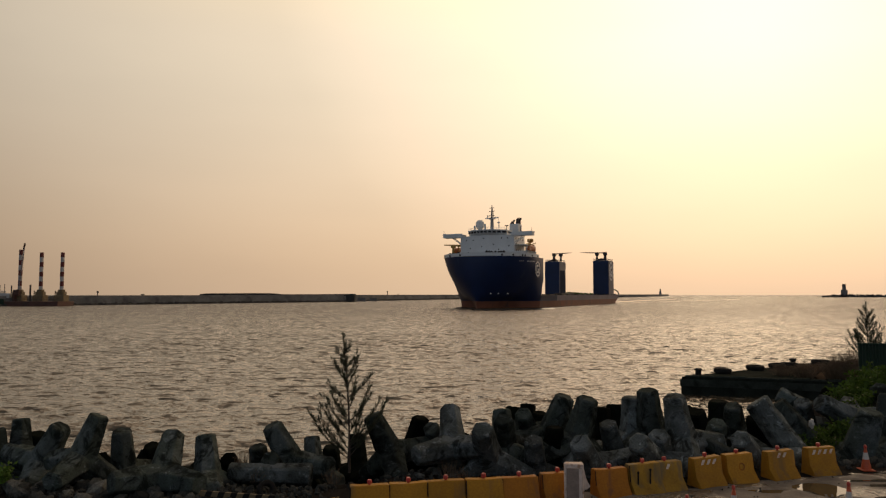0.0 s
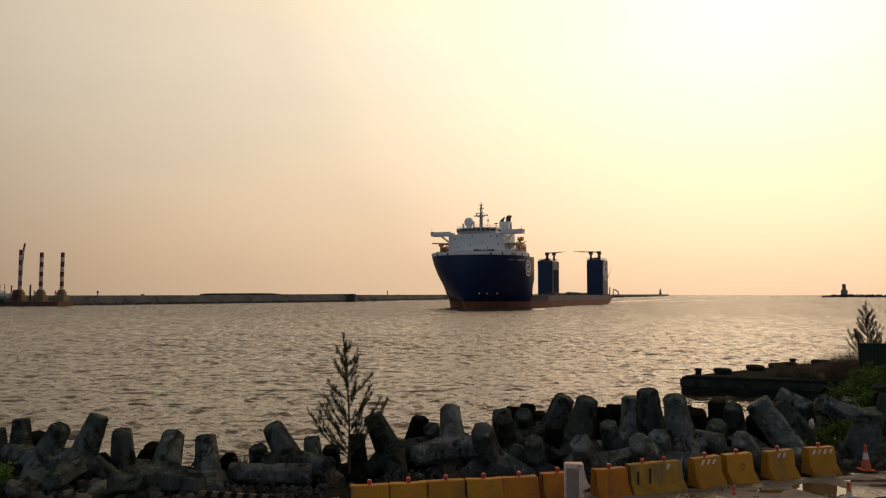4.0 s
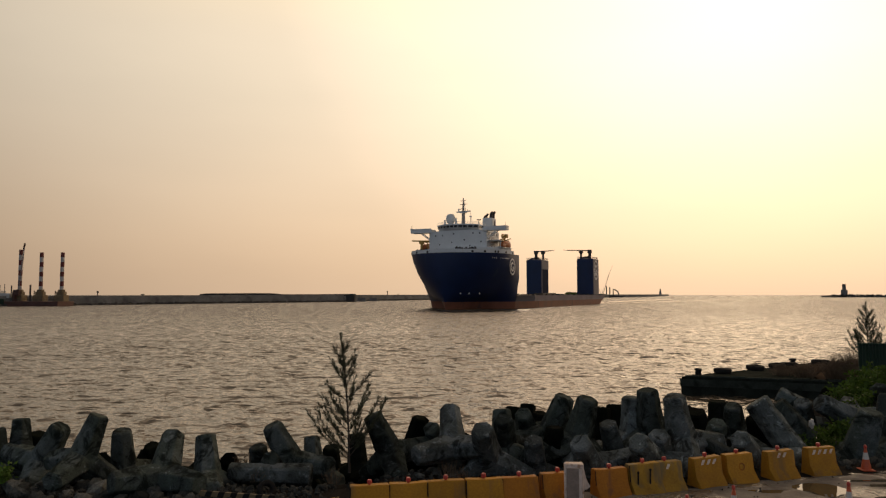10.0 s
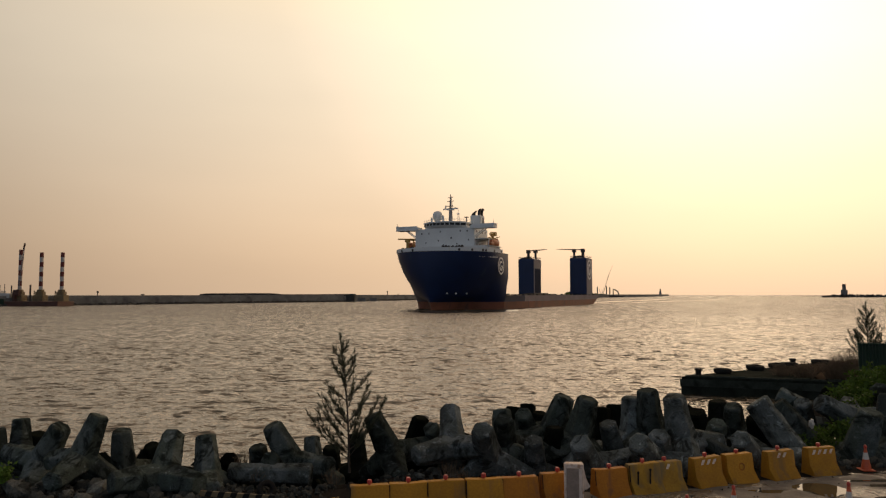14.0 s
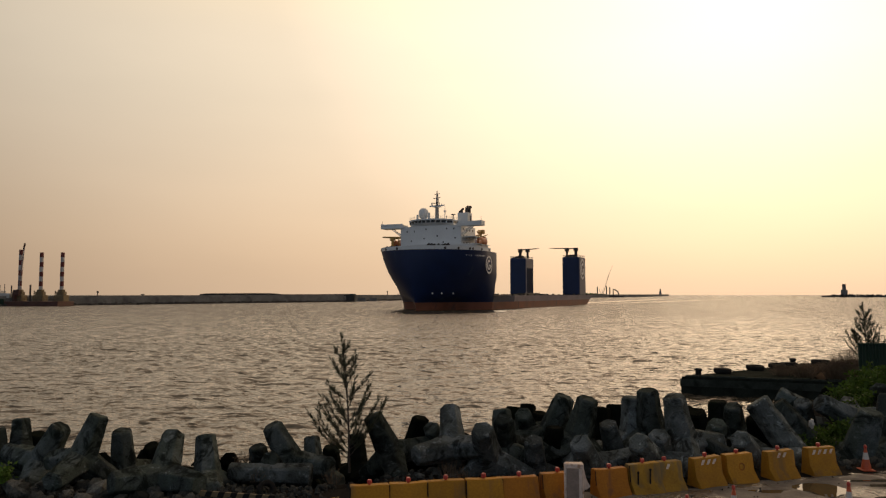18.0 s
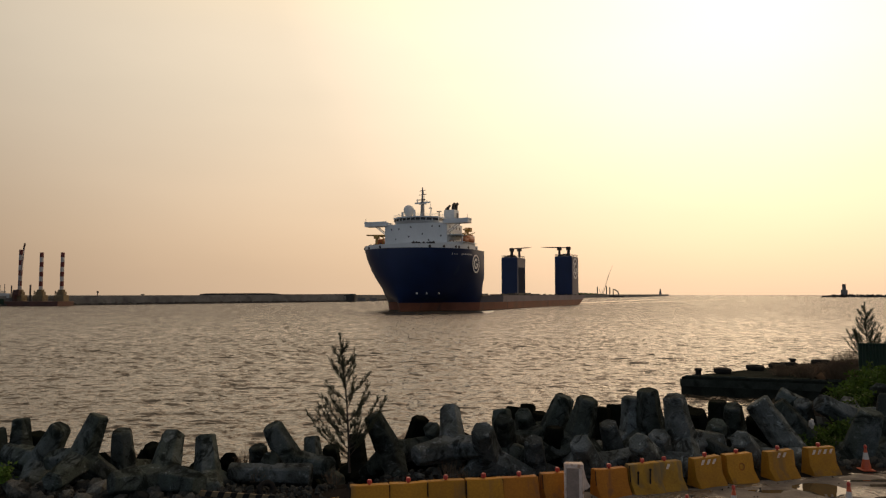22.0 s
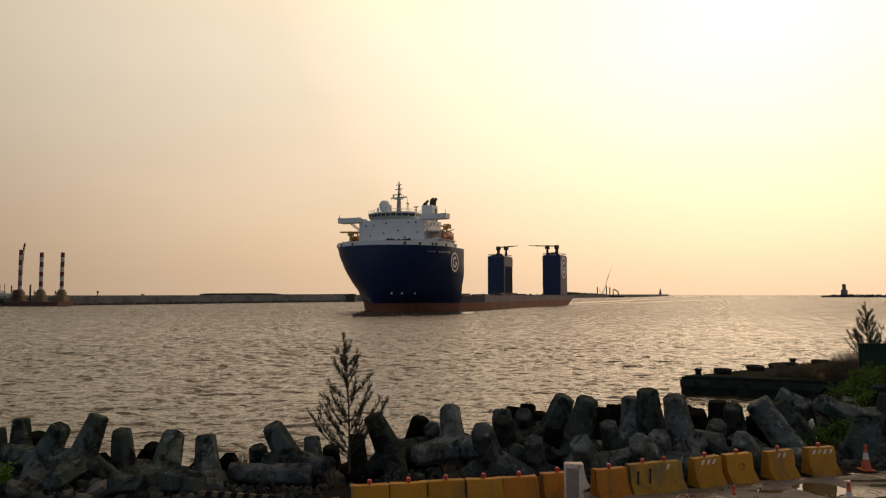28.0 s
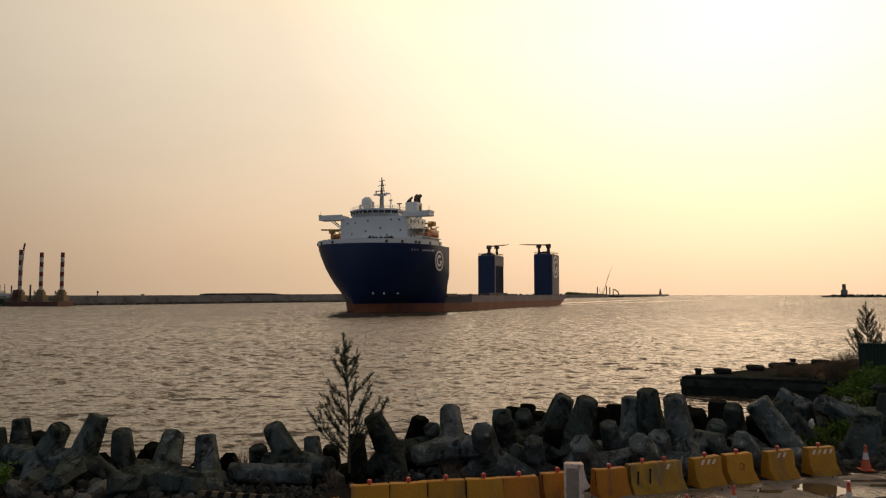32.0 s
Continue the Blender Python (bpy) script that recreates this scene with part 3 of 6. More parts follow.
def lifeboat(parent, x, y, z, side):
    bm = bmesh.new()
    prof = [(-4.6, 0.15), (-4.2, 0.8), (-3, 1.25), (-1, 1.4), (1.5, 1.4), (3.4, 1.2), (4.5, 0.6), (4.8, 0.1)]
    rings = []
    for px, r in prof:
        rings.append([bm.verts.new((x + px, y + r * math.cos(t), z + r * 1.05 * math.sin(t) + (0.3 if math.sin(t) > 0 else 0) * r)) for t in
                      [2 * math.pi * i / 12 for i in range(12)]])
    for a, b in zip(rings, rings[1:]):
        for i in range(12):
            bm.faces.new((a[i], a[(i + 1) % 12], b[(i + 1) % 12], b[i]))
    bm.faces.new(rings[0]), bm.faces.new(rings[-1][::-1])
    boat = part("lifeboat", bm, LIFEBOAT, parent, "orange enclosed lifeboat", 40)
    bm = bmesh.new()
    box(bm, x - 2.6, x - 0.9, y - 0.7, y + 0.7, z + 1.6, z + 2.25, 0.15)
    part("cabin", bm, LIFEBOAT, boat)
    for dx in (-3.4, 3.2):
        bm = bmesh.new()
        tube(bm, (x + dx, y - side * 2.2, z - 3.2), (x + dx, y - side * 2.0, z + 2.4), 0.3, 0.25, 6)
        tube(bm, (x + dx, y - side * 2.0, z + 2.4), (x + dx, y + side * 1.2, z + 3.3), 0.25, 0.18, 6)
        tube(bm, (x + dx, y, z + 1.2), (x + dx, y, z + 3.0), 0.06, n=4)
        part("davit", bm, CRANE_BROWN, parent, "ochre lifeboat davit")


def bow_light_row(parent, zs_xs, z, size):
    for x in zs_xs:
        y = half_beam(x, z)
        bm = bmesh.new()
        box(bm, x - size, x + size, y - 0.4, y + 0.12, z - size, z + size, 0.05)
        part("draught_mark", bm, LOGO_WHITE, parent)


def make_ship():
    ship = empty("cargo_ship", pose(0, 0, 0), "navy blue heavy-lift cargo ship with white bridge, two stern towers", "ship")
    # bow
    bm = bmesh.new()
    skin(bm, [3.4, 4.8, 6.3, 8.3, 10.3, 12, 13.5, 15.1, 16.7, 19.3, 21.9, 23.7, 25.4], FC_AFT)
    bow = part("bow_hull", bm, NAVY, ship, "flared navy blue bow", 30)
    bm = bmesh.new()
    skin(bm, [-3, 0, 1.7, 3.4], FC_AFT)
    part("boot_top", bm, BOOT, ship, "rusty red-brown band along the waterline", 30)
    bm = bmesh.new()
    rows = skin(bm, [25.4, 26.2, 27.0], -27, close=False)
    inner = skin(bm, [25.4, 27.0], -27, close=False, shift=-0.25)
    for i in range(len(rows[-1]) - 1):
        bm.faces.new((rows[-1][i], rows[-1][i + 1], inner[-1][i + 1], inner[-1][i]))
    bulwark = part("bulwark", bm, WHITE, ship, "white bow bulwark", 30)
    # low white tier below the deckhouse
    bm = bmesh.new()
    extrude_outline(bm, [(-14.0, -10), (-10.5, -5), (-9.8, 0), (-10.5, 6), (-13.0, 12), (-16.0, 18), (-20, 20.6), (-33.2, 20.6), (-33.2, -15.4), (-16.4, -15.4)], 25.3, 28.5)
    part("deckhouse_tier", bm, WHITE, ship, "low white tier below the deckhouse", 30)
    # mooring openings in the bulwark and at the knuckle
    for x, sgn in ((0.8, -1), (-3.0, -1), (-2.2, 1), (-6.0, 1), (-10.5, 1), (-12.0, 1), (-17.5, 1), (-25.0, 1), (-9, -1), (-15, -1)):
        bm = bmesh.new()
        y = half_beam(x, 25.9) * sgn
        tube(bm, (x, y - sgn * 0.6, 26.0), (x + 0.15, y + sgn * 0.10, 26.0), 0.55, n=8)
        part("fairlead", bm, STEEL_DARK, bulwark)
    bm = bmesh.new()
    ring = bow_ring(25.4, FC_AFT)
    extrude_outline(bm, [(x, y * 0.995) for x, y in ring], 25.2, 25.45)
    part("forecastle_deck", bm, DECK_GREEN, ship)
    # aft end of the forecastle
    bm = bmesh.new()
    box(bm, FC_AFT - 0.2, FC_AFT + 0.1, -BEAM + 4, BEAM - 4, DECK_Z, 25.3)
    part("forecastle_bulkhead", bm, NAVY, ship)
    for i in range(6):
        bm = bmesh.new()
        y = -2.0 + i * 3.6
        box(bm, -31 - (i % 2), -30.2, y, y + 1.6, 25.45, 26.3 + 0.4 * (i % 3), 0.1)
        part("deck_locker", bm, STEEL_DARK, ship)
    # main hull
    sect = [FC_AFT, -42, -50, -60, -80, -120, -160, -200, -214]

    def side(x, z):
        return max(half_beam(x, z), BEAM * smoothstep(FC_AFT + 4, -62, x)) if z < DECK_Z - 0.1 else BEAM * max(half_beam(x, 6.3) / BEAM, smoothstep(-20, -40, x))
    fore, aft_part = [x for x in sect if x >= -60], [x for x in sect if x <= -60]
    for name, mat, zs, run in (("fore_hull", NAVY, [3.4, 4.8, 6.3], fore), ("main_hull", SHIP_GREY, [3.4, 4.8, 6.3], aft_part), ("boot_top", BOOT, [-3, 0, 1.7, 3.4], sect)):
        bm = bmesh.new()
        for sgn in ((1,) if run is fore else (-1, 1)):
            rows = []
            for z in zs:
                aft = AFT + (6.3 - z) * 3.3
                rows.append([bm.verts.new((x, sgn * side(x, z), z)) for x in (run if run is fore else run + [aft])])
            for a, b in zip(rows, rows[1:]):
                for i in range(len(a) - 1):
                    bm.faces.new((a[i], a[i + 1], b[i + 1], b[i]))
        z0, z1 = zs[0], zs[-1]
        q = run is not fore and [bm.verts.new((AFT + (6.3 - z) * 3.3, y, z)) for y, z in ((-BEAM, z0), (BEAM, z0), (BEAM, z1), (-BEAM, z1))]
        if q:
            bm.faces.new(q)
        part(name, bm, mat, ship, "grey-blue hull side, brightened in its colour for the light aft" if name == "main_hull" else "", 30)
    # navy forward part of the main hull side
    bm = bmesh.new()
    extrude_outline(bm, [(FC_AFT + 1, -BEAM + 0.2), (AFT, -BEAM + 0.2), (AFT, BEAM - 0.2), (FC_AFT + 1, BEAM - 0.2)], DECK_Z - 0.35, DECK_Z - 0.02)
    part("main_deck", bm, DECK_GREEN, ship)
    for i in range(14):
        bm = bmesh.new()
        x = -48 - i * 12.2
        box(bm, x - 0.8, x + 0.8, BEAM - 1.4, BEAM - 0.3, DECK_Z - 0.05, DECK_Z + 0.55 + 0.25 * (i % 2), 0.1)
        part("deck_fitting", bm, STEEL_DARK, ship)
    for x, l, h in ((-70, 22, 0.9), (-105, 14, 0.6), (-140, 30, 1.3), (-168, 12, 0.8)):
        bm = bmesh.new()
        box(bm, x - l / 2, x + l / 2, 4, 9, DECK_Z - 0.05, DECK_Z + h, 0.1)
        part("deck_cargo_support", bm, STEEL_DARK, ship)
    # superstructure
    bm = bmesh.new()
    extrude_outline(bm, [(-15.5, -10), (-13.5, -5), (-13.0, 0), (-13.5, 5), (-15.5, 10), (-16.4, 14.6), (-33, 14.6), (-33, -14.6), (-16.4, -14.6)], 25.3, 36.6)
    house = part("deckhouse", bm, WHITE, ship, "white painted deckhouse", 30)
    for y, z in ((-11, 34.5), (-6.6, 34.4), (-0.5, 35.0), (8.4, 35.2), (11.4, 35.2), (-1.5, 31.0), (9.2, 27.6), (4.0, 27.8), (0.2, 27.0),
                 (12.0, 31.2), (7.0, 29.4), (-8.5, 30.2), (4.6, 32.0)):
        x = np.interp(abs(y), [0, 5, 10, 14.6], [-13.0, -13.5, -15.5, -16.4])
        bm = bmesh.new()
        box(bm, x - 0.3, x + 0.07, y - 0.30, y + 0.30, z - 0.36, z + 0.36, 0.1)
        part("porthole", bm, GLASS_DARK, house)
    for z in (29.0, 32.0, 35.0):
        for x in (-19.5, -23, -26.5, -30):
            bm = bmesh.new()
            box(bm, x - 0.5, x + 0.5, 14.4, 14.66, z - 0.5, z + 0.6, 0.08)
            part("side_window", bm, GLASS_DARK, house)
    # clutter at the foot of the deckhouse
    rng = random.Random(3)
    for y in (-17.0, -15.2, -12.4, -8.5, -7.0, 3.0, 4.4, 5.6, 7.6, 9.4, 10.6, 12.0):
        bm = bmesh.new()
        h = rng.uniform(0.9, 2.2)
        tube(bm, (-8.5 - rng.random(), y, 25.4), (-8.5, y, 25.4 + h + 1.2), 0.5, 0.35, 7)
        box(bm, -9.2, -7.8, y - 0.6, y + 0.5, 25.4 + h, 26.6 + h * 0.8, 0.1)
        part("mooring_winch", bm, STEEL_DARK, ship, "dark mooring winch")
    # bridge with a curved window band
    arc = [(-11.6 - 0.05 * y * y, y) for y in [-10.4 + i * 1.04 for i in range(21)]]
    for name, mat, z0, z1, grow in (("bridge_apron", WHITE, 36.5, 37.8, 0.0), ("bridge_window_band", GLASS_DARK, 37.8, 38.9, -0.25), ("bridge_roof", WHITE, 38.9, 39.5, 0.45)):
        bm = bmesh.new()
        extrude_outline(bm, [(x + grow, y * (1 + grow * 0.03)) for x, y in arc] + [(-26, 10.4), (-26, -10.4)], z0, z1)
        if z0 == 36.5:
            for v in bm.verts:
                if v.co.z < 37 and v.co.x > -25:
                    v.co.x -= 1.8
        br = part(name, bm, mat, ship, "", 30)
    for i in range(0, 21, 2):
        x, y = arc[i]
        bm = bmesh.new()
        box(bm, x - 0.3, x + 0.05, y - 0.12, y + 0.12, 37.8, 38.9)
        part("window_mullion", bm, WHITE, br)
    for sgn in (-1, 1):
        bm = bmesh.new()
        box(bm, -19.8, -15.6, sgn * 12.9, sgn * 24.2, 36.2, 37.6, 0.1)
        wing = part("bridge_wing", bm, WHITE, ship, "white cantilevered bridge wing")
        bm = bmesh.new()
        box(bm, -19.8, -15.6, sgn * 23.0, sgn * 24.3, 37.6, 38.3, 0.1)
        box(bm, -16.0, -15.7, sgn * 13.5, sgn * 23.9, 37.6, 38.2)
        part("wing_screen", bm, WHITE, wing)
        for x in (-16.5, -19):
            bm = bmesh.new()
            tube(bm, (x, sgn * 14.5, 32.6), (x, sgn * 19.6, 36.3), 0.22, n=6)
            part("strut", bm, WHITE, wing)
        bm = bmesh.new()
        tube(bm, (-16, sgn * 23.9, 38.2), (-16, sgn * 23.9, 39.8), 0.08, n=5)
        part("wing_light", bm, STEEL_DARK, wing)
    bm = bmesh.new()
    rail(bm, [(x + 0.2, y, 39.5) for x, y in arc[::4]] + [(-26, 10.4, 39.5)], 1.1, 0.05, 2.0)
    part("bridge_railing", bm, WHITE, ship)
    # mast
    bm = bmesh.new()
    tube(bm, (-21.7, 0.8, 39.4), (-21.7, 0.8, 46.6), 0.95, 0.75, 10)
    tube(bm, (-21.7, 0.8, 46.6), (-21.7, 0.8, 52.9), 0.5, 0.22, 8)
    for dy in (-0.8, 0.8):
        tube(bm, (-22.3, 0.8 + dy, 46.6), (-21.8, 0.8 + dy * 0.3, 51.5), 0.12, n=5)
    mast = part("mast", bm, MAST_GREY, ship, "tall grey-white radar mast", 40)
    for z, w, r in ((46.1, 3.6, 0.34), (49.6, 1.7, 0.16), (51.4, 1.3, 0.14)):
        bm = bmesh.new()
        tube(bm, (-21.7, 0.8 - w, z), (-21.7, 0.8 + w, z + 0.2), r, n=6)
        if w > 3:
            box(bm, -22.9, -20.5, -1.0, 2.4, z - 0.5, z - 0.2)
            tube(bm, (-21.5, -1.6, z), (-21.5, -1.6, z + 1.6), 0.3, 0.3, 6)
            tube(bm, (-21.5, 3.0, z), (-21.5, 3.0, z + 1.0), 0.12, n=5)
        part("yard", bm, STEEL_DARK if w < 3 else WHITE, mast)
    bm = bmesh.new()
    box(bm, -21.0, -20.6, -0.9, 2.5, 47.2, 47.5)
    part("radar_scanner", bm, STEEL_DARK, mast)
    # radome
    bm = bmesh.new()
    lathe(bm, [(1.1, 39.4), (1.1, 40.8), (1.7, 41.2), (2.15, 42.2), (2.3, 43.2), (2.15, 44.2), (1.6, 45.1), (0.9, 45.5), (0.1, 45.6)], 20, (-22.5, -6.2, 0))
    part("radome", bm, WHITE, ship, "white radar dome", 60)
    for y, z1 in ((-9.0, 42.6), (-3.2, 43.4)):
        bm = bmesh.new()
        tube(bm, (-22, y, 39.4), (-22, y, z1), 0.6, 0.45, 8)
        part("antenna_post", bm, WHITE, ship)
    bm = bmesh.new()
    for a, b in (((-0.8, -0.6), (-0.2, -0.1)), ((-0.8, 0.6), (-0.2, 0.1)), ((0.8, 0), (0.2, 0))):
        tube(bm, (-24 + a[0], 3.6 + a[1], 39.4), (-24 + b[0], 3.6 + b[1], 44.4), 0.1, n=5)
    tube(bm, (-24, 3.6, 44.4), (-24, 3.6, 46.2), 0.08, n=5)
    box(bm, -24.4, -23.6, 3.0, 4.2, 43.8, 44.2)
    part("light_mast", bm, WHITE, ship)
    bm = bmesh.new()
    tube(bm, (-20, 9.4, 39.4), (-20, 9.4, 41.6), 0.2, n=6)
    box(bm, -20.2, -19.8, 8.4, 10.4, 41.6, 42.0)
    part("searchlight_post", bm, STEEL_DARK, ship)
    # funnels
    bm = bmesh.new()
    box(bm, -33.0, -27.5, 8.2, 13.2, 36.5, 43.4, 0.35)
    fun = part("funnel_casing", bm, WHITE, ship, "white funnel casing")
    for x, y, r, h in ((-28.4, 8.9, 0.5, 44.6), (-28.4, 10.0, 0.5, 45.4), (-29.4, 11.9, 0.75, 46.2), (-31.2, 12.4, 0.75, 46.4)):
        bm = bmesh.new()
        tube(bm, (x, y, 43.2), (x - 0.2, y, h - 0.8), r, n=10)
        tube(bm, (x - 0.2, y, h - 0.8), (x - 1.3, y + 0.2, h), r, r * 0.95, n=10)
        part("exhaust_pipe", bm, STEEL_DARK, fun, "sooty exhaust pipe")
    bm = bmesh.new()
    box(bm, -31.5, -30.2, 13.15, 13.3, 39, 42.2)
    part("funnel_louvre", bm, STEEL_DARK, fun)
    # platforms, boats, deck cranes
    bm = bmesh.new()
    box(bm, -33, -18, 14.6, 21.5, 28.4, 28.7)
    box(bm, -33, -17.5, 14.6, 20.5, 31.6, 31.85)
    for x in (-18.5, -25, -32):
        tube(bm, (x, 20.6, 25.4), (x, 20.6, 31.6), 0.18, n=6)
    part("boat_deck", bm, WHITE, ship)
    lifeboat(ship, -26.5, 20.6, 29.9, 1)
    lifeboat(ship, -22.5, -19.0, 29.3, -1)
    bm = bmesh.new()
    tube(bm, (-18, -19.5, 25.4), (-18, -19.5, 31.6), 0.75, 0.6, 10)
    tube(bm, (-18, -15.0, 32.2), (-18, -24.6, 32.7), 0.45, 0.3, 8)
    box(bm, -18.8, -17.2, -20.6, -18.4, 31.0, 32.6, 0.1)
    part("deck_crane", bm, CRANE_BROWN, ship, "ochre deck crane")
    bm = bmesh.new()
    tube(bm, (-30, 18.5, 31.8), (-30, 18.5, 35.2), 0.5, 0.4, 8)
    tube(bm, (-32, 18.0, 35.0), (-19, 21.0, 33.6), 0.5, 0.35, 8)
    tube(bm, (-28, 19.0, 33.6), (-20, 21.0, 31.6), 0.4, 0.3, 8)
    box(bm, -31.2, -28.8, 17.4, 20.0, 33.6, 35.4, 0.1)
    part("deck_crane", bm, CRANE_BROWN, ship, "ochre deck crane")
    bm = bmesh.new()
    box(bm, -22.5, -18.5, 20.0, 22.0, 28.7, 30.2, 0.4)
    box(bm, -21.5, -19.8, 20.4, 21.6, 30.2, 31.0, 0.2)
    part("rescue_boat", bm, LIFEBOAT, ship, "small orange rescue boat")
    # markings
    ring_logo(ship, (-24.9, BEAM - 0.05, 19.6), 3.9, "hull_mark")
    x = -9.5
    for wd in (0.8, 0.8, 0.8, 1.2, 0.7, 0.8, 0.7, 0.8, 0.7, 0.8, 0.7):
        y = half_beam(x, 23.3)
        if wd < 1.1:
            bm = bmesh.new()
            box(bm, x - wd * 0.8, x, y - 0.6, y + 0.10, 22.95, 23.6)
            part("name_bar", bm, LOGO_WHITE, ship, "small white bar of the painted name")
        x -= wd + 0.25
    bow_light_row(ship, (-5.2, -8.6, -13.5, ), 7.3, 0.42)
    # stern towers
    for sgn, lab in ((-1, "dark blue buoyancy tower with an inset panel"), (1, "dark blue buoyancy tower with a white ring")):
        y0, y1 = (BEAM - 11.9, BEAM - 0.3) if sgn > 0 else (-BEAM, -BEAM + 11.6)
        bm = bmesh.new()
        box(bm, -214.8, -196.9, y0, y1, DECK_Z - 0.05, 31.6, 1.1)
        tw = part("stern_tower", bm, [NAVY], ship, lab)
        if sgn > 0:
            bm = bmesh.new()
            box(bm, -214.2, -197.6, y1 - 0.1, y1 + 0.05, DECK_Z + 0.4, 31.0)
            part("side_panel", bm, PANEL_GREY, tw)
            ring_logo(tw, (-205.6, y1 + 0.05, 23.6), 6.9, "tower_mark")
        else:
            bm = bmesh.new()
            box(bm, -214.2, -197.6, y1 - 0.1, y1 + 0.05, 25.2, 31.0)
            part("side_panel", bm, PANEL_GREY, tw)
            bm = bmesh.new()
            box(bm, -197.7, -196.85, y1 - 0.25, y1 + 0.12, DECK_Z, 31.2)
            part("corner_trim", bm, PANEL_GREY, tw)
            bm = bmesh.new()
            box(bm, -213.6, -198.4, y1 - 0.1, y1 + 0.06, DECK_Z + 0.8, 24.6)
            part("recess_panel", bm, NAVY_DARK, tw)
        bm = bmesh.new()
        rail(bm, [(-197.4, y0 + 0.4, 31.6), (-197.4, y1 - 0.4, 31.6), (-214.3, y1 - 0.4, 31.6), (-214.3, y0 + 0.4, 31.6), (-197.4, y0 + 0.4, 31.6)], 1.1, 0.07, 2.4)
        part("railing", bm, STEEL_DARK, tw)
        for i in range(7):
            bm = bmesh.new()
            x = -198.6 - i * 2.2
            box(bm, x - 0.8, x + 0.4, y0 + 2 + i % 3, y0 + 4.4 + (i * 1.7) % 4, 31.5, 32.3 + 0.5 * (i % 3), 0.1)
            part("vent_head", bm, STEEL_DARK, tw)
        ym = (y0 + y1) / 2
        cr = [(-201.0, ym + sgn * 2.6), (-201.0, ym - sgn * 3.4)] if sgn > 0 else [(-199.5, ym + 1.0), (-199.5, ym + 6.2)]
        for j, (x, y) in enumerate(cr):
            bm = bmesh.new()
            tube(bm, (x, y, 31.5), (x, y, 36.6 + (0.7 if j == 0 else 0)), 1.15 if j == 0 else 0.85, 0.9 if j == 0 else 0.7, 8)
            box(bm, x - 1.3, x + 1.3, y - 1.3, y + 1.3, 35.4, 37.7, 0.2)
            part("crane_post", bm, STEEL_DARK, tw)
        bm = bmesh.new()
        (x, y), far = cr[0], (-18.5 if sgn > 0 else 13.5)
        tube(bm, (x, y, 37.1), (x, y + far * 0.72, 37.6), 0.42, 0.36, 6)
        tube(bm, (x, y + far * 0.72, 37.6), (x, y + far, 37.9), 0.34, 0.14, 6)
        part("crane_jib", bm, STEEL_DARK, tw, "long slender crane jib")
    bm = bmesh.new()
    box(bm, -219, -215.5, 18.0, 20.0, DECK_Z - 0.05, DECK_Z + 1.1, 0.2)
    box(bm, -224, -222, 22.2, 23.6, DECK_Z - 0.05, DECK_Z + 0.9, 0.1)
    part("stern_winch", bm, STEEL_DARK, ship)
    return ship


def make_wake():
    """Calmer strips that trail from the stern, and an added sheet that mirrors the hull."""
    e = empty("wake", pose(0, 0, 0), "smooth wake trailing behind the ship", "wake", kind="structure")
    for y0, y1, w0, w1 in ((22, 95, 5, 16), (-20, -90, 5, 16), (4, 10, 14, 26)):
        bm = bmesh.new()
        prev = None
        for i in range(41):
            t = i / 40
            x, y, w = -216 - 520 * t, y0 + (y1 - y0) * t + 2.5 * noise.noise(Vector((t * 9, y0, 0))), (w0 + (w1 - w0) * t) * (1 + 0.3 * noise.noise(Vector((t * 14, y0, 5)))) * (1 - 0.7 * t)
            cur = [bm.verts.new((x, y - w / 2, 0.06)), bm.verts.new((x, y, 0.10)), bm.verts.new((x, y + w / 2, 0.06))]
            if prev:
                for k in range(2):
                    bm.faces.new((prev[k], prev[k + 1], cur[k + 1], cur[k]))
            prev = cur
        part("wake_strip", bm, WAKE, e, "", 60)
    # added smooth sheet, reaching toward the camera so that it mirrors the dark hull
    bm = bmesh.new()
    prev = None
    hull = [(x, y) for x, y in bow_ring(0.2, -60) if y > -14] + [(x, BEAM) for x in (-70, -90)]
    for i, (x, y) in enumerate(hull):
        w = (16 + 42 * smoothstep(-50, -20, x)) * (0.9 + 0.3 * noise.noise(Vector((i * 0.6, 4, 0))))
        aside = 9 * smoothstep(3, -4, y)
        cur = [bm.verts.new((x + (0.86 * w + 0.5 * aside) * q, y + (0.5 * w - 0.86 * aside) * q, 0.09)) for q in (-0.02, 0.25, 0.55, 1.0)]
        if prev:
            for k in range(3):
                bm.faces.new((prev[k], prev[k + 1], cur[k + 1], cur[k]))
        prev = cur
    part("hull_mirror", bm, HULL_MIRROR, e, "smooth sheet added before the hull to mirror its dark side", 60)
    return e


ship = make_ship()
wake = make_wake()


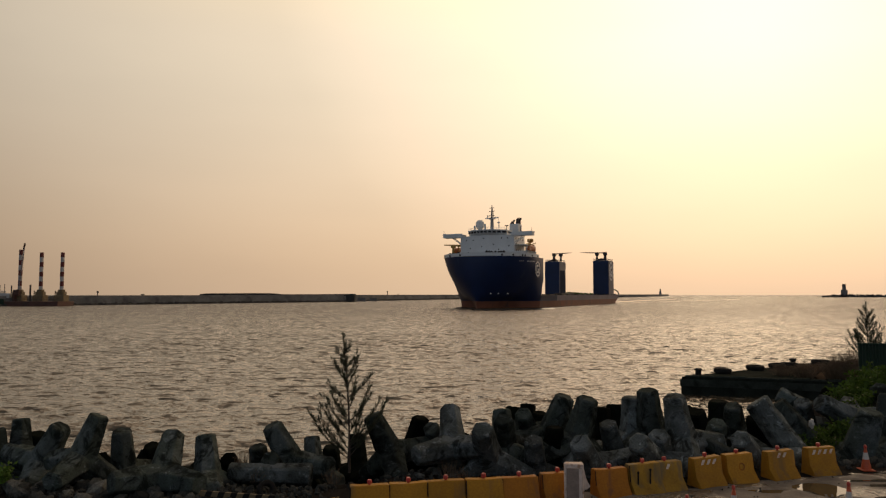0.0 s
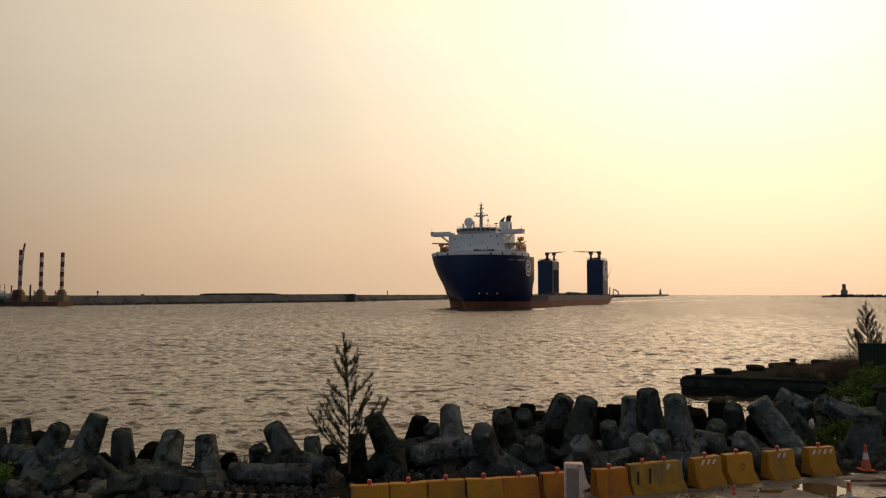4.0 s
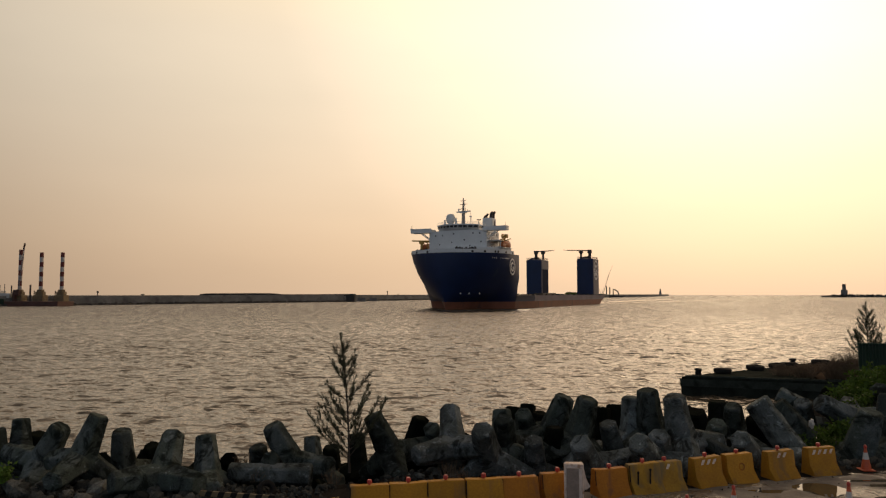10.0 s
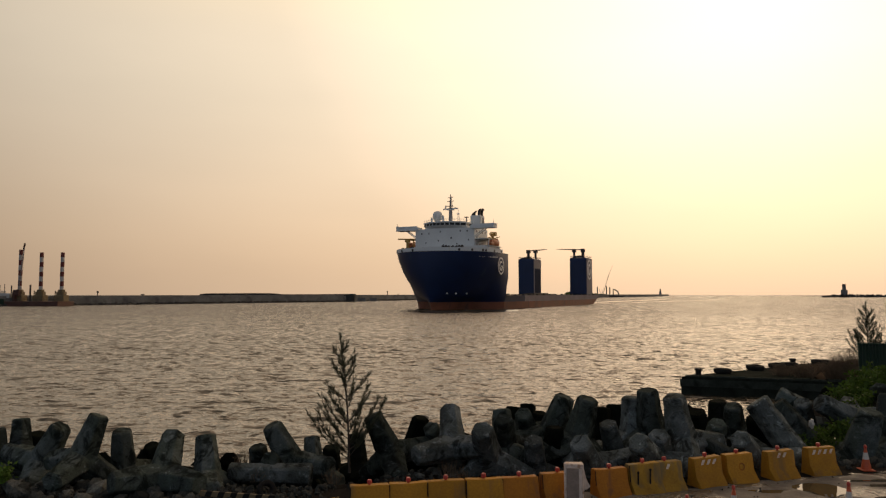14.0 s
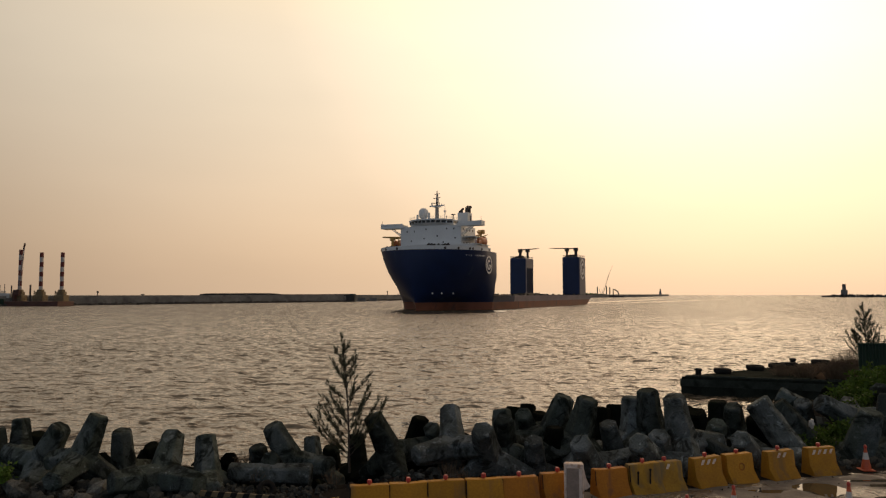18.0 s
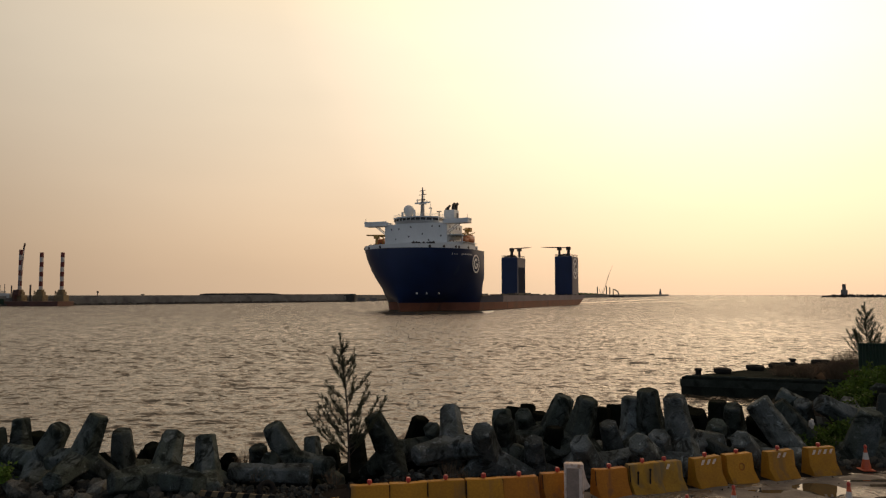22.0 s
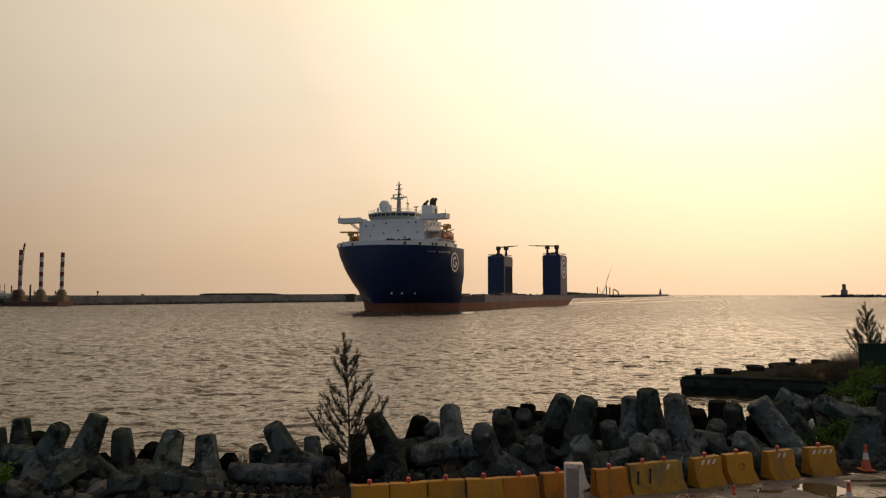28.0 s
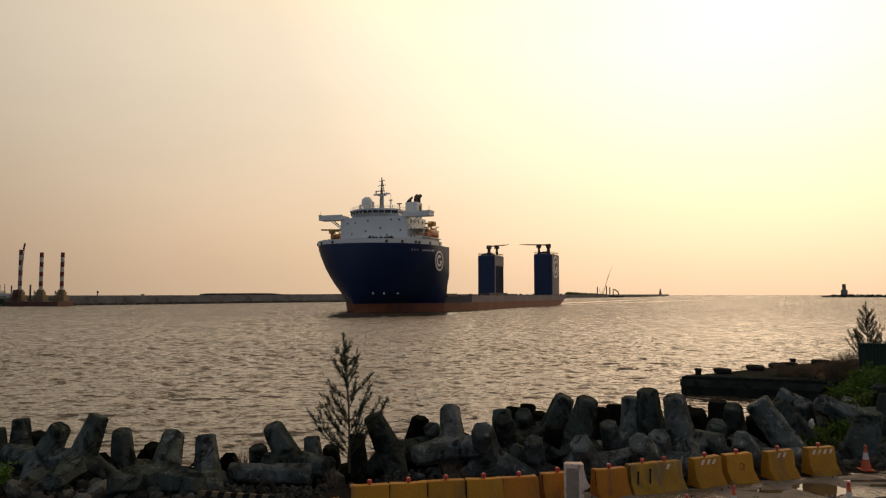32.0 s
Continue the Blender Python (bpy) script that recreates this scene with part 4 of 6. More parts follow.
# ---- far shore ----
def wall_run(name, pts, width, top, label, rise=0.0, base=-3.0):
    """A long sea wall over a line of points, with a stepped crest."""
    bm = bmesh.new()
    prof = [(-width * 0.5, base), (-width * 0.5, top - 1.1), (-width * 0.3, top - 1.1), (-width * 0.3, top), (width * 0.5, top), (width * 0.5, base)]
    rows = []
    for i, p in enumerate(pts):
        a, b = Vector(pts[max(i - 1, 0)]), Vector(pts[min(i + 1, len(pts) - 1)])
        d = (b - a).normalized()
        nrm = Vector((-d.y, d.x))
        rows.append([bm.verts.new((p[0] + nrm.x * o, p[1] + nrm.y * o, z + (rise * i / len(pts) if z > 0 else 0))) for o, z in prof])
    for a, b in zip(rows, rows[1:]):
        for i in range(len(prof)):
            bm.faces.new((a[i], a[(i + 1) % len(prof)], b[(i + 1) % len(prof)], b[i]))
    bm.faces.new(rows[0]), bm.faces.new(rows[-1][::-1])
    return tagged(mesh_object(name, bm, FAR_CONCRETE), label, "breakwater", kind="structure")


def line_points(a, b, k):
    return [(a[0] + (b[0] - a[0]) * i / k, a[1] + (b[1] - a[1]) * i / k) for i in range(k + 1)]


def toe_stones(a, b, count, seed, size):
    """Armour stones along the foot of a wall, joined."""
    rng = random.Random(seed)
    bm = bmesh.new()
    for i in range(count):
        t = i / count + rng.uniform(-0.3, 0.3) / count
        x, y = a[0] + (b[0] - a[0]) * t, a[1] + (b[1] - a[1]) * t
        s = size * rng.uniform(0.7, 1.3)
        m = Matrix.Translation((x, y + rng.uniform(-2, 0), rng.uniform(-0.2, 0.5))) @ Euler((rng.random() * 3, rng.random() * 3, rng.random() * 3)).to_matrix().to_4x4() @ Matrix.Diagonal((s * 1.6, s, s * 0.9, 1))
        bmesh.ops.create_icosphere(bm, subdivisions=1, radius=1.0, matrix=m)
    tagged(mesh_object("armour_stones", bm, FAR_DARK), "dark armour stones along the foot of the breakwater", "stones", kind="stuff")


def make_breakwaters():
    wall_run("breakwater_1", line_points((-330, 300), (-82, 655), 12), 8.0, 5.5, "long grey concrete breakwater across the harbour", 1.1)
    toe_stones((-300, 330), (-84, 646), 420, 5, 0.95)
    wall_run("breakwater_2", line_points((-92, 690), (30, 1000), 8) + [(215, 1250), (500, 1760), (830, 2620)], 12.0, 6.2, "far grey breakwater running out to sea")
    toe_stones((-90, 680), (32, 985), 200, 6, 1.0)
    # raised store yard behind the wall
    bm = bmesh.new()
    extrude_outline(bm, [(-222, 0.0), (-220, 6.9), (-214, 7.6), (-180, 7.75), (-160, 7.8), (-152, 7.5), (-148, 6.9), (-140, 6.75), (-110, 6.9), (-80, 7.2), (-80, 0.0)], 0, 9, "y")
    ob = tagged(mesh_object("embankment", bm, FAR_DARK), "low dark embankment behind the breakwater", "embankment", kind="structure")
    ob.location = (0, 640, 0)
    for x0, x1, y in ((-96, -89, 652), (-81, -73.5, 676), (-71, -64, 690)):
        bm = bmesh.new()
        box(bm, x0, x1, y - 3, y, -1.0, 3.6, 0.2)
        tagged(mesh_object("caisson", bm, FAR_CONCRETE), "pale square concrete caisson at the breakwater end", "caisson", "caissons", "structure")
    # marker posts on the crest
    for x, y, h, r in ((-223, 456, 3.6, 0.4), (-205, 482, 1.7, 0.8), (-176, 522, 1.0, 0.5), (-150, 560, 1.2, 0.3), (-60, 764, 5.0, 0.5), (-50, 786, 2.0, 0.5)):
        bm = bmesh.new()
        tube(bm, (0, 0, 0), (0, 0, h * 0.7), r, r * 0.7, 8)
        box(bm, -r * 1.3, r * 1.3, -r * 1.3, r * 1.3, h * 0.7, h, r * 0.3)
        ob = mesh_object("marker_post", bm, STEEL_DARK)
        ob.location = (x, y + 1, 5.3)
        tagged(ob, "small dark marker post on the breakwater", "post", "breakwater posts")
    rng = random.Random(12)
    bm = bmesh.new()
    for i in range(150):
        t = rng.random()
        x, y = 225 + 120 * t, 1300 + 205 * t
        h = (1.0 + 3.4 * rng.random()) * (1.2 - t * 0.7)
        bmesh.ops.create_icosphere(bm, subdivisions=1, radius=1.0, matrix=Matrix.Translation((x, y, 5.0 + h * 0.4)) @ Matrix.Diagonal((rng.uniform(2, 5), 3, h, 1)))
    for v in bm.verts:
        v.co += Vector((noise.noise(v.co * 0.7), 0, noise.noise(v.co * 0.9 + Vector((5, 0, 0))))) * 1.2
    tagged(mesh_object("scrub", bm, LEAF), "scrub growing along the far breakwater", "scrub", kind="stuff")


def make_lighthouse(x, y, z, h, r, label):
    e = empty("lighthouse", pose(x, y, z), label, "lighthouse")
    bm = bmesh.new()
    lathe(bm, [(r * 1.45, 0), (r * 1.4, h * 0.42), (r * 1.5, h * 0.44), (r * 1.5, h * 0.49)], 14)
    part("base_building", bm, FAR_CONCRETE, e, "broad lower tower", 30)
    bm = bmesh.new()
    lathe(bm, [(r * 0.85, h * 0.48), (r * 0.75, h * 0.82), (r * 0.95, h * 0.85), (r * 0.95, h * 0.88)], 14)
    part("tower", bm, FAR_CONCRETE, e, "", 30)
    bm = bmesh.new()
    lathe(bm, [(r * 0.7, h * 0.88), (r * 0.7, h * 0.95), (r * 0.9, h * 0.96), (r * 0.75, h)], 12)
    part("lantern", bm, STEEL_DARK, e, "", 30)


def make_islet():
    bm = bmesh.new()
    rng = random.Random(21)
    for i in range(480):
        t = rng.random()
        x = 826 + 330 * t
        env = 0.8 if 0.1 < t < 0.32 else (0.3 + 0.4 * smoothstep(0.0, 0.1, t))
        s = rng.uniform(1.8, 3.4) * (0.6 + 0.5 * env)
        m = Matrix.Translation((x, 1545 + rng.uniform(-8, 8), rng.uniform(-0.5, 5.5) * env)) @ Euler((rng.random() * 3, rng.random() * 3, rng.random() * 3)).to_matrix().to_4x4() @ Matrix.Diagonal((s * 1.5, s, s * 0.8, 1))
        bmesh.ops.create_icosphere(bm, subdivisions=1, radius=1.0, matrix=m)
    box(bm, 848, 1160, 1541, 1549, -2, 3.0, 0.5)
    tagged(mesh_object("breakwater_head", bm, FAR_DARK), "rocky breakwater head rising from the water", "breakwater", kind="structure")
    make_lighthouse(876, 1545, 4.0, 25.0, 4.6, "dark lighthouse on the rocky breakwater head")
    make_lighthouse(806, 2625, 4.5, 21.0, 3.0, "small far lighthouse on the breakwater end")


def make_piling_barge():
    e = empty("piling_barge", pose(330, 1480, 0), "dark piling barge with steel piles and crane", "barge")
    bm = bmesh.new()
    box(bm, -10, 46, -8, 8, -1, 3.4, 0.4)
    box(bm, -6, 8, -5, 5, 3.4, 6.4, 0.3)
    part("hull", bm, STEEL_DARK, e)
    for x, h in ((-7, 22.5), (12, 24.0), (19, 21.0)):
        bm = bmesh.new()
        tube(bm, (x, 0, 3.0), (x, 0, h), 1.15, n=10)
        part("steel_pile", bm, STEEL_DARK, e)
    bm = bmesh.new()
    pts = [(26, 17.0), (31, 15.5), (36, 11.5), (38, 6.0), (38.5, 3)]
    for a, b in zip(pts, pts[1:]):
        tube(bm, (a[0], 0, a[1]), (b[0], 0, b[1]), 1.2, n=8)
    tube(bm, (26, 0, 3), (26, 0, 17.0), 0.9, n=8)
    part("discharge_pipe", bm, STEEL_DARK, e)
    bm = bmesh.new()
    for dz in (-0.7, 0.7):
        tube(bm, (4, dz, 5), (18.5, dz, 51), 0.35, 0.25, 5)
    tube(bm, (18.5, 0, 51), (25.5, 0, 67), 0.2, 0.12, 5)
    for i in range(16):
        t = i / 16
        x, z = 4 + 14.5 * t, 5 + 46 * t
        tube(bm, (x, -0.7, z), (x + 0.9, 0.7, z + 2.9), 0.14, n=4)
    tube(bm, (18.5, 0, 51), (2, 0, 8), 0.08, n=4)
    part("crane_boom", bm, RIG_RUST, e, "slender lattice crane boom")
    bm = bmesh.new()
    tube(bm, (0, 0, 6), (-3, 0, 18), 0.4, n=5)
    tube(bm, (6, 0, 4), (2, 0, 16), 0.3, n=5)
    part("gantry", bm, STEEL_DARK, e)


def make_jackup():
    e = empty("jack_up_barge", pose(-234.3, 412, 0), "rust-red jack-up barge with red-white banded legs", "barge")
    bm = bmesh.new()
    box(bm, -60, 15, -9, 9, -1.0, 2.8, 0.3)
    part("hull", bm, RIG_RUST, e, "rust red hull")
    bm = bmesh.new()
    box(bm, -60.5, -15.5, -9.6, -9.02, -1.0, 4.2, 0.1)
    part("side_pontoon", bm, GREEN_METAL, e, "dark green side pontoon")
    for x in (-12.2, 0, 12.2):
        bm = bmesh.new()
        box(bm, x - 2.9, x + 2.9, -3, 3, 2.7, 6.4, 0.3)
        box(bm, x - 1.9, x + 1.9, -2.3, 2.3, 6.4, 8.4, 0.3)
        box(bm, x - 1.4, x + 1.4, -1.6, 1.6, 8.4, 9.6, 0.2)
        for dx in (-2.4, 2.4):
            tube(bm, (x + dx, -2.2, 6.6), (x + dx, -2.2, 8.9), 0.35, n=6)
        part("jacking_house", bm, RIG_TAN, e, "tan jacking house")
        z, top = 8.7, 32.8 if x < -5 else 31.2
        k = 8
        for i in range(k):
            bm = bmesh.new()
            za, zb = z + (top - z) * i / k, z + (top - z) * (i + 1) / k
            tube(bm, (x, 0, za), (x, 0, zb), 1.05, n=16, cap=i == k - 1)
            part("leg_band", bm, RED_BAND if i % 2 else WHITE_BAND, e, "red leg band" if i % 2 else "white leg band", 40)
        bm = bmesh.new()
        tube(bm, (x, 0, -3), (x, 0, 9), 1.0, n=12)
        part("lower_leg", bm, RIG_TAN, e)
    bm = bmesh.new()
    for dx in (-0.3, 0.3):
        tube(bm, (-11.3 + dx, -3, 9), (-8.6 + dx, -3, 34.6), 0.15, 0.15, 5)
    for i in range(20):
        t = i / 20
        tube(bm, (-11.65 + 2.7 * t, -3, 9 + 26.6 * t), (-10.95 + 2.7 * (t + 0.04), -3, 9 + 26.6 * (t + 0.04)), 0.12, n=4)
    boom = part("crane_boom", bm, PANEL_GREY, e, "thin pale lattice crane boom")
    bm = bmesh.new()
    tube(bm, (-8.95, -3.05, 33.0), (-8.3, -3.05, 36.4), 0.45, 0.5, 6)
    part("boom_head", bm, RIG_RUST, boom, "dark boom head")
    bm = bmesh.new()
    box(bm, -13.4, -12.0, -5, -1, 2.7, 8.0, 0.2)
    tube(bm, (-8.4, -3, 35.5), (-9.6, -3, 10), 0.07, n=4)
    box(bm, -13.2, -10.2, -4.6, -1.6, 6.0, 9.5, 0.2)
    part("crane", bm, RIG_RUST, e, "slewing crane beside the leg")
    for x, h, r in ((-6, 12.4, 0.55), (-17, 12.0, 0.4), (-24, 12.2, 0.5), (-21, 12.8, 0.18), (14.5, 7.0, 0.2)):
        bm = bmesh.new()
        tube(bm, (x, 0, 2.7), (x, 0, h), r, n=6)
        part("pole", bm, STEEL_DARK, e)
    bm = bmesh.new()
    box(bm, -40, -15.6, -4, 4, 2.7, 7.4, 0.2)
    box(bm, -30, -22, -3, 3, 7.4, 9.0, 0.2)
    part("cabin", bm, WHITE_BAND, e, "pale deck cabin")
    bm = bmesh.new()
    rail(bm, [(-60, -8.8, 2.8), (15, -8.8, 2.8)], 1.1, 0.06, 3)
    part("railing", bm, STEEL_DARK, e)


make_breakwaters()
make_islet()
make_piling_barge()
make_jackup()


# ---- quay ----
def make_quay():
    pts = [(16.35, 49.0), (30.6, 44.0), (60, 34), (75, 60), (62, 75.0), (30.4, 58.6)]
    bm = bmesh.new()
    extrude_outline(bm, pts, -4.0, 1.12)
    q = tagged(mesh_object("quay", bm, QUAY_WALL), "dark concrete quay jutting into the harbour", "quay", kind="structure")
    bm = bmesh.new()
    c = Vector((40, 52))
    extrude_outline(bm, [tuple(c + (Vector(p) - c) * 0.997) for p in pts], 1.115, 1.26)
    part("quay_paving", bm, QUAY_WALL, q, "dark wet concrete paving")
    bm = bmesh.new()
    extrude_outline(bm, [tuple(c + (Vector(p) - c) * 1.003) for p in pts], 0.62, 1.10)
    part("coping", bm, QUAY_COPING, q, "worn concrete coping over the undercut wall")
    bm = bmesh.new()
    extrude_outline(bm, [(24.6, 46.6), (30.6, 44.6), (59, 35.4), (73, 60), (61, 73.5), (30.8, 58.2), (27.8, 56.4), (26.4, 52.0), (25.2, 48.6)], 1.255, 1.36)
    part("quay_surface", bm, QUAY_TOP, q, "rusty earthen quay surface")
    # worn kerb blocks along the near edge
    rng = random.Random(31)
    for i in range(15):
        t0, t1 = i / 15, (i + 0.93) / 15
        a, b = Vector((16.7, 49.1)).lerp(Vector((30.4, 44.3)), t0), Vector((16.7, 49.1)).lerp(Vector((30.4, 44.3)), t1)
        bm = bmesh.new()
        d = b - a
        ang = math.atan2(d.y, d.x)
        box(bm, 0, d.length, -0.18, 0.18, 0, 0.10 + 0.08 * rng.random(), 0.03)
        k = part("kerb_block", bm, QUAY_COPING, q)
        k.matrix_basis = pose(a.x, a.y, 1.25, 0, 0, math.degrees(ang))


def tyre_mesh():
    bm = bmesh.new()
    n, k, R, r = 24, 10, 0.52, 0.2
    rings = []
    for i in range(n):
        a = 2 * math.pi * i / n
        ring = []
        for j in range(k):
            b = 2 * math.pi * j / k
            rr = R + r * math.copysign(abs(math.cos(b)) ** 0.7, math.cos(b))
            ring.append(bm.verts.new((rr * math.cos(a), rr * math.sin(a), 0.19 * math.copysign(abs(math.sin(b)) ** 0.7, math.sin(b)) + 0.19)))
        rings.append(ring)
    for i in range(n):
        for j in range(k):
            bm.faces.new((rings[i][j], rings[(i + 1) % n][j], rings[(i + 1) % n][(j + 1) % k], rings[i][(j + 1) % k]))
    return bm


def make_quay_things():
    first = None
    for x, y, s, tilt, z in ((20.0, 51.0, 1.0, 2, 1.25), (23.3, 53.2, 1.05, -2, 1.25), (25.6, 54.6, 1.0, 3, 1.25), (26.9, 55.4, 1.05, -3, 1.25), (30.0, 56.6, 1.1, 2, 1.35)):
        m = pose(x, y, z, tilt, 1, x * 40) @ Matrix.Diagonal((s * 0.88, s * 0.88, 0.85, 1))
        if first is None:
            bm = bmesh.new()
            lathe(bm, [(0.50, 0.0), (0.66, 0.05), (0.70, 0.16), (0.70, 0.30), (0.65, 0.41), (0.50, 0.44), (0.40, 0.40), (0.36, 0.30)], 24)
            first = tagged(mesh_object("tyre", bm, RUBBER, smooth=40), "old black rubber tyre fender lying on the quay", "tyre", "tyres on the quay")
            first.matrix_basis = m
        else:
            copy_thing(first, Matrix()).matrix_basis = m
    first = None
    for x, y in ((17.8, 49.7), (27.6, 56.2)):
        if first is None:
            bm = bmesh.new()
            lathe(bm, [(0.42, 0), (0.42, 0.05), (0.20, 0.07), (0.19, 0.30), (0.27, 0.36), (0.27, 0.46), (0.16, 0.50)], 16)
            first = tagged(mesh_object("mooring_bollard", bm, RUBBER, smooth=40), "black iron mooring bollard on the quay edge", "bollard", "quay bollards")
            first.matrix_basis = pose(x, y, 1.25)
        else:
            copy_thing(first, pose(x, y, 1.35))


make_quay()
make_quay_things()


# ---- tetrapods ----
LEGS = [Vector((0, 0, 1))] + [Vector((math.cos(a) * 0.9428, math.sin(a) * 0.9428, -0.3333)) for a in (0.0, 2.0944, 4.18879)]


def tetrapod_mesh(seed):
    """Four tapered legs as one closed skin: each leg is a fan of rings down to the seams between the legs."""
    rng = random.Random(seed)
    bm = bmesh.new()
    n, r0, taper, tip = 18, 0.445, 0.105, 1.38
    corner = (0.07, 0.10, 0.055)[seed % 3]
    for i, d in enumerate(LEGS):
        other = LEGS[(i + 1) % 4]
        u = (other - d * other.dot(d)).normalized()
        w = d.cross(u)
        rings = []
        for k in range(10):
            ring = []
            for q in range(n):
                phi = math.pi / 3 * (q // 3) + (0.0, math.pi / 6 - corner, math.pi / 6 + corner)[q % 3]
                flat = math.cos(math.pi / 6 - corner) if q % 3 == 0 else 1.0
                near = (phi + math.pi / 3) % (2 * math.pi / 3) - math.pi / 3
                low = r0 * flat / (1.41421 / math.cos(near) + taper * flat)
                h = (tip, tip - 0.05, 1.2, 1.02, 0.86, 0.70, 0.57, 0.45, 0.34, low)[k] if k < 9 else low
                h = max(h, low + (9 - k) * 0.012)
                r = (r0 - taper * h - (0.05 if k == 0 else 0.0)) * flat
                ring.append(bm.verts.new(d * h + (u * math.cos(phi) + w * math.sin(phi)) * r))
            rings.append(ring)
        for a, b in zip(rings, rings[1:]):
            for q in range(n):
                bm.faces.new((a[q], a[(q + 1) % n], b[(q + 1) % n], b[q]))
        bm.faces.new(rings[0])
    bmesh.ops.remove_doubles(bm, verts=bm.verts, dist=0.004)
    off = Vector((rng.random() * 50, rng.random() * 50, 0))
    for v in bm.verts:
        p = v.co * 2.2 + off
        v.co += Vector((noise.noise(p), noise.noise(p + Vector((9, 0, 0))), noise.noise(p + Vector((0, 9, 0))))) * 0.026
        p = v.co * 7 + off
        v.co += v.co.normalized() * noise.noise(p) * 0.014
    me = bpy.data.meshes.new("tetrapod")
    bmesh.ops.recalc_face_normals(bm, faces=bm.faces)
    bm.to_mesh(me)
    bm.free()
    me.polygons.foreach_set("use_smooth", [True] * len(me.polygons))
    me.set_sharp_from_angle(angle=radians(24))
    me.materials.append(SHADE_CONCRETE if seed > 5 else CONCRETE if seed % 3 else CONCRETE_PALE)
    return me


TETRA = [tetrapod_mesh(i) for i in range(9)]
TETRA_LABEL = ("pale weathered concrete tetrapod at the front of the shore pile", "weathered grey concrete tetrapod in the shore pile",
               "concrete tetrapod low in the shore pile, gap shade in its colour")
tetra_count = 0


def tetrapod(x, y, z, rx, ry, rz, size, look_of):
    """A four-legged block about its middle; look_of: 0 pale, 1 grey, 2 darkened with gap shade."""
    global tetra_count
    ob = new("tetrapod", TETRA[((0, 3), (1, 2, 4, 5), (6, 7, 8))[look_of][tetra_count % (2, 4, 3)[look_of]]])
    tetra_count += 1
    ob.matrix_basis = pose(x, y, z, rx, ry, rz) @ Matrix.Diagonal((size, size, size, 1))
    return tagged(ob, TETRA_LABEL[look_of], "tetrapod", "tetrapods on the shore")


# ---- tetrapods on the shore, from the weed to the large blocks by the cone ----
tetrapod(-14.25, 22.95, 1.31, -0, -4, -27, 0.95, 1)
tetrapod(-13.68, 23.28, 1.55, -5, -10, -26, 0.95, 1)
tetrapod(-12.72, 22.78, 1.57, -4, -32, 170, 1.01, 1)
tetrapod(-10.47, 20.77, 2.11, -19, -6, -89, 0.98, 1)
tetrapod(-9.88, 22.25, 1.45, 8, 7, -39, 0.95, 1)
tetrapod(-7.72, 19.83, 1.83, 36, -21, -149, 1.02, 1)
tetrapod(-9.63, 24.57, 0.76, 26, -11, 6, 0.90, 2)
tetrapod(-6.77, 20.73, 1.57, 2, -19, -66, 0.93, 1)
tetrapod(-4.68, 22.28, 1.65, 21, -18, -26, 1.02, 1)
tetrapod(-5.10, 22.26, 1.26, 43, -30, 26, 0.90, 1)
tetrapod(-5.95, 23.62, 0.82, 19, 5, -20, 0.90, 1)
tetrapod(-4.43, 24.73, 0.77, -7, -12, -31, 0.90, 1)
tetrapod(-4.05, 26.33, 0.12, 14, 1, -9, 0.95, 2)
tetrapod(-3.05, 25.71, 0.65, -9, -11, -33, 0.90, 2)
tetrapod(-1.64, 22.65, 1.88, 26, 4, -84, 1.00, 1)
tetrapod(-1.02, 24.01, 1.55, 3, 15, -25, 0.95, 2)
tetrapod(-0.11, 24.14, 1.71, 42, -21, 4, 0.90, 1)
tetrapod(0.31, 22.15, 2.19, 36, -12, -158, 1.00, 0)
tetrapod(0.74, 24.82, 0.89, 15, 0, -15, 0.90, 2)
tetrapod(1.39, 21.79, 1.93, 42, 9, -25, 1.04, 0)
tetrapod(1.93, 22.51, 1.98, -10, -9, -30, 0.95, 1)
tetrapod(1.93, 22.68, 2.03, 33, -16, 19, 0.95, 1)
tetrapod(2.50, 26.25, 1.47, -13, 0, -30, 0.95, 2)
tetrapod(3.08, 26.75, 1.50, 7, 10, 95, 0.95, 2)
tetrapod(3.43, 26.26, 1.25, 9, 8, -18, 1.00, 2)
tetrapod(2.97, 24.92, 2.03, 43, -23, 6, 0.95, 1)
tetrapod(2.85, 22.11, 1.41, 29, -2, -9, 0.95, 0)
tetrapod(3.42, 22.57, 1.51, 1, 5, -30, 0.90, 2)
tetrapod(3.59, 24.23, 2.07, -7, 21, -43, 1.10, 1)
tetrapod(4.26, 22.83, 2.19, 3, 17, -37, 1.10, 1)
tetrapod(5.66, 25.86, 1.44, -8, 1, -36, 1.00, 2)
tetrapod(6.32, 26.23, 1.48, 1, 11, 87, 1.00, 2)
tetrapod(5.64, 23.52, 1.61, 27, -10, -15, 0.95, 0)
tetrapod(4.48, 21.72, 1.64, -45, -15, 137, 1.03, 0)
tetrapod(6.35, 24.13, 2.09, 5, 2, -33, 1.00, 0)
tetrapod(6.91, 23.74, 2.26, -6, -10, 82, 1.12, 1)
tetrapod(6.47, 21.87, 1.74, 52, -16, -29, 1.05, 0)
tetrapod(6.79, 22.38, 1.57, 33, -17, 4, 1.00, 0)
tetrapod(7.52, 22.52, 2.28, 11, 9, -100, 1.09, 0)
tetrapod(9.25, 25.43, 1.33, 18, -13, -9, 1.15, 2)
tetrapod(10.46, 27.04, 1.30, 2, -2, -25, 1.15, 2)
tetrapod(10.40, 25.48, 1.76, -6, -23, 76, 1.00, 1)
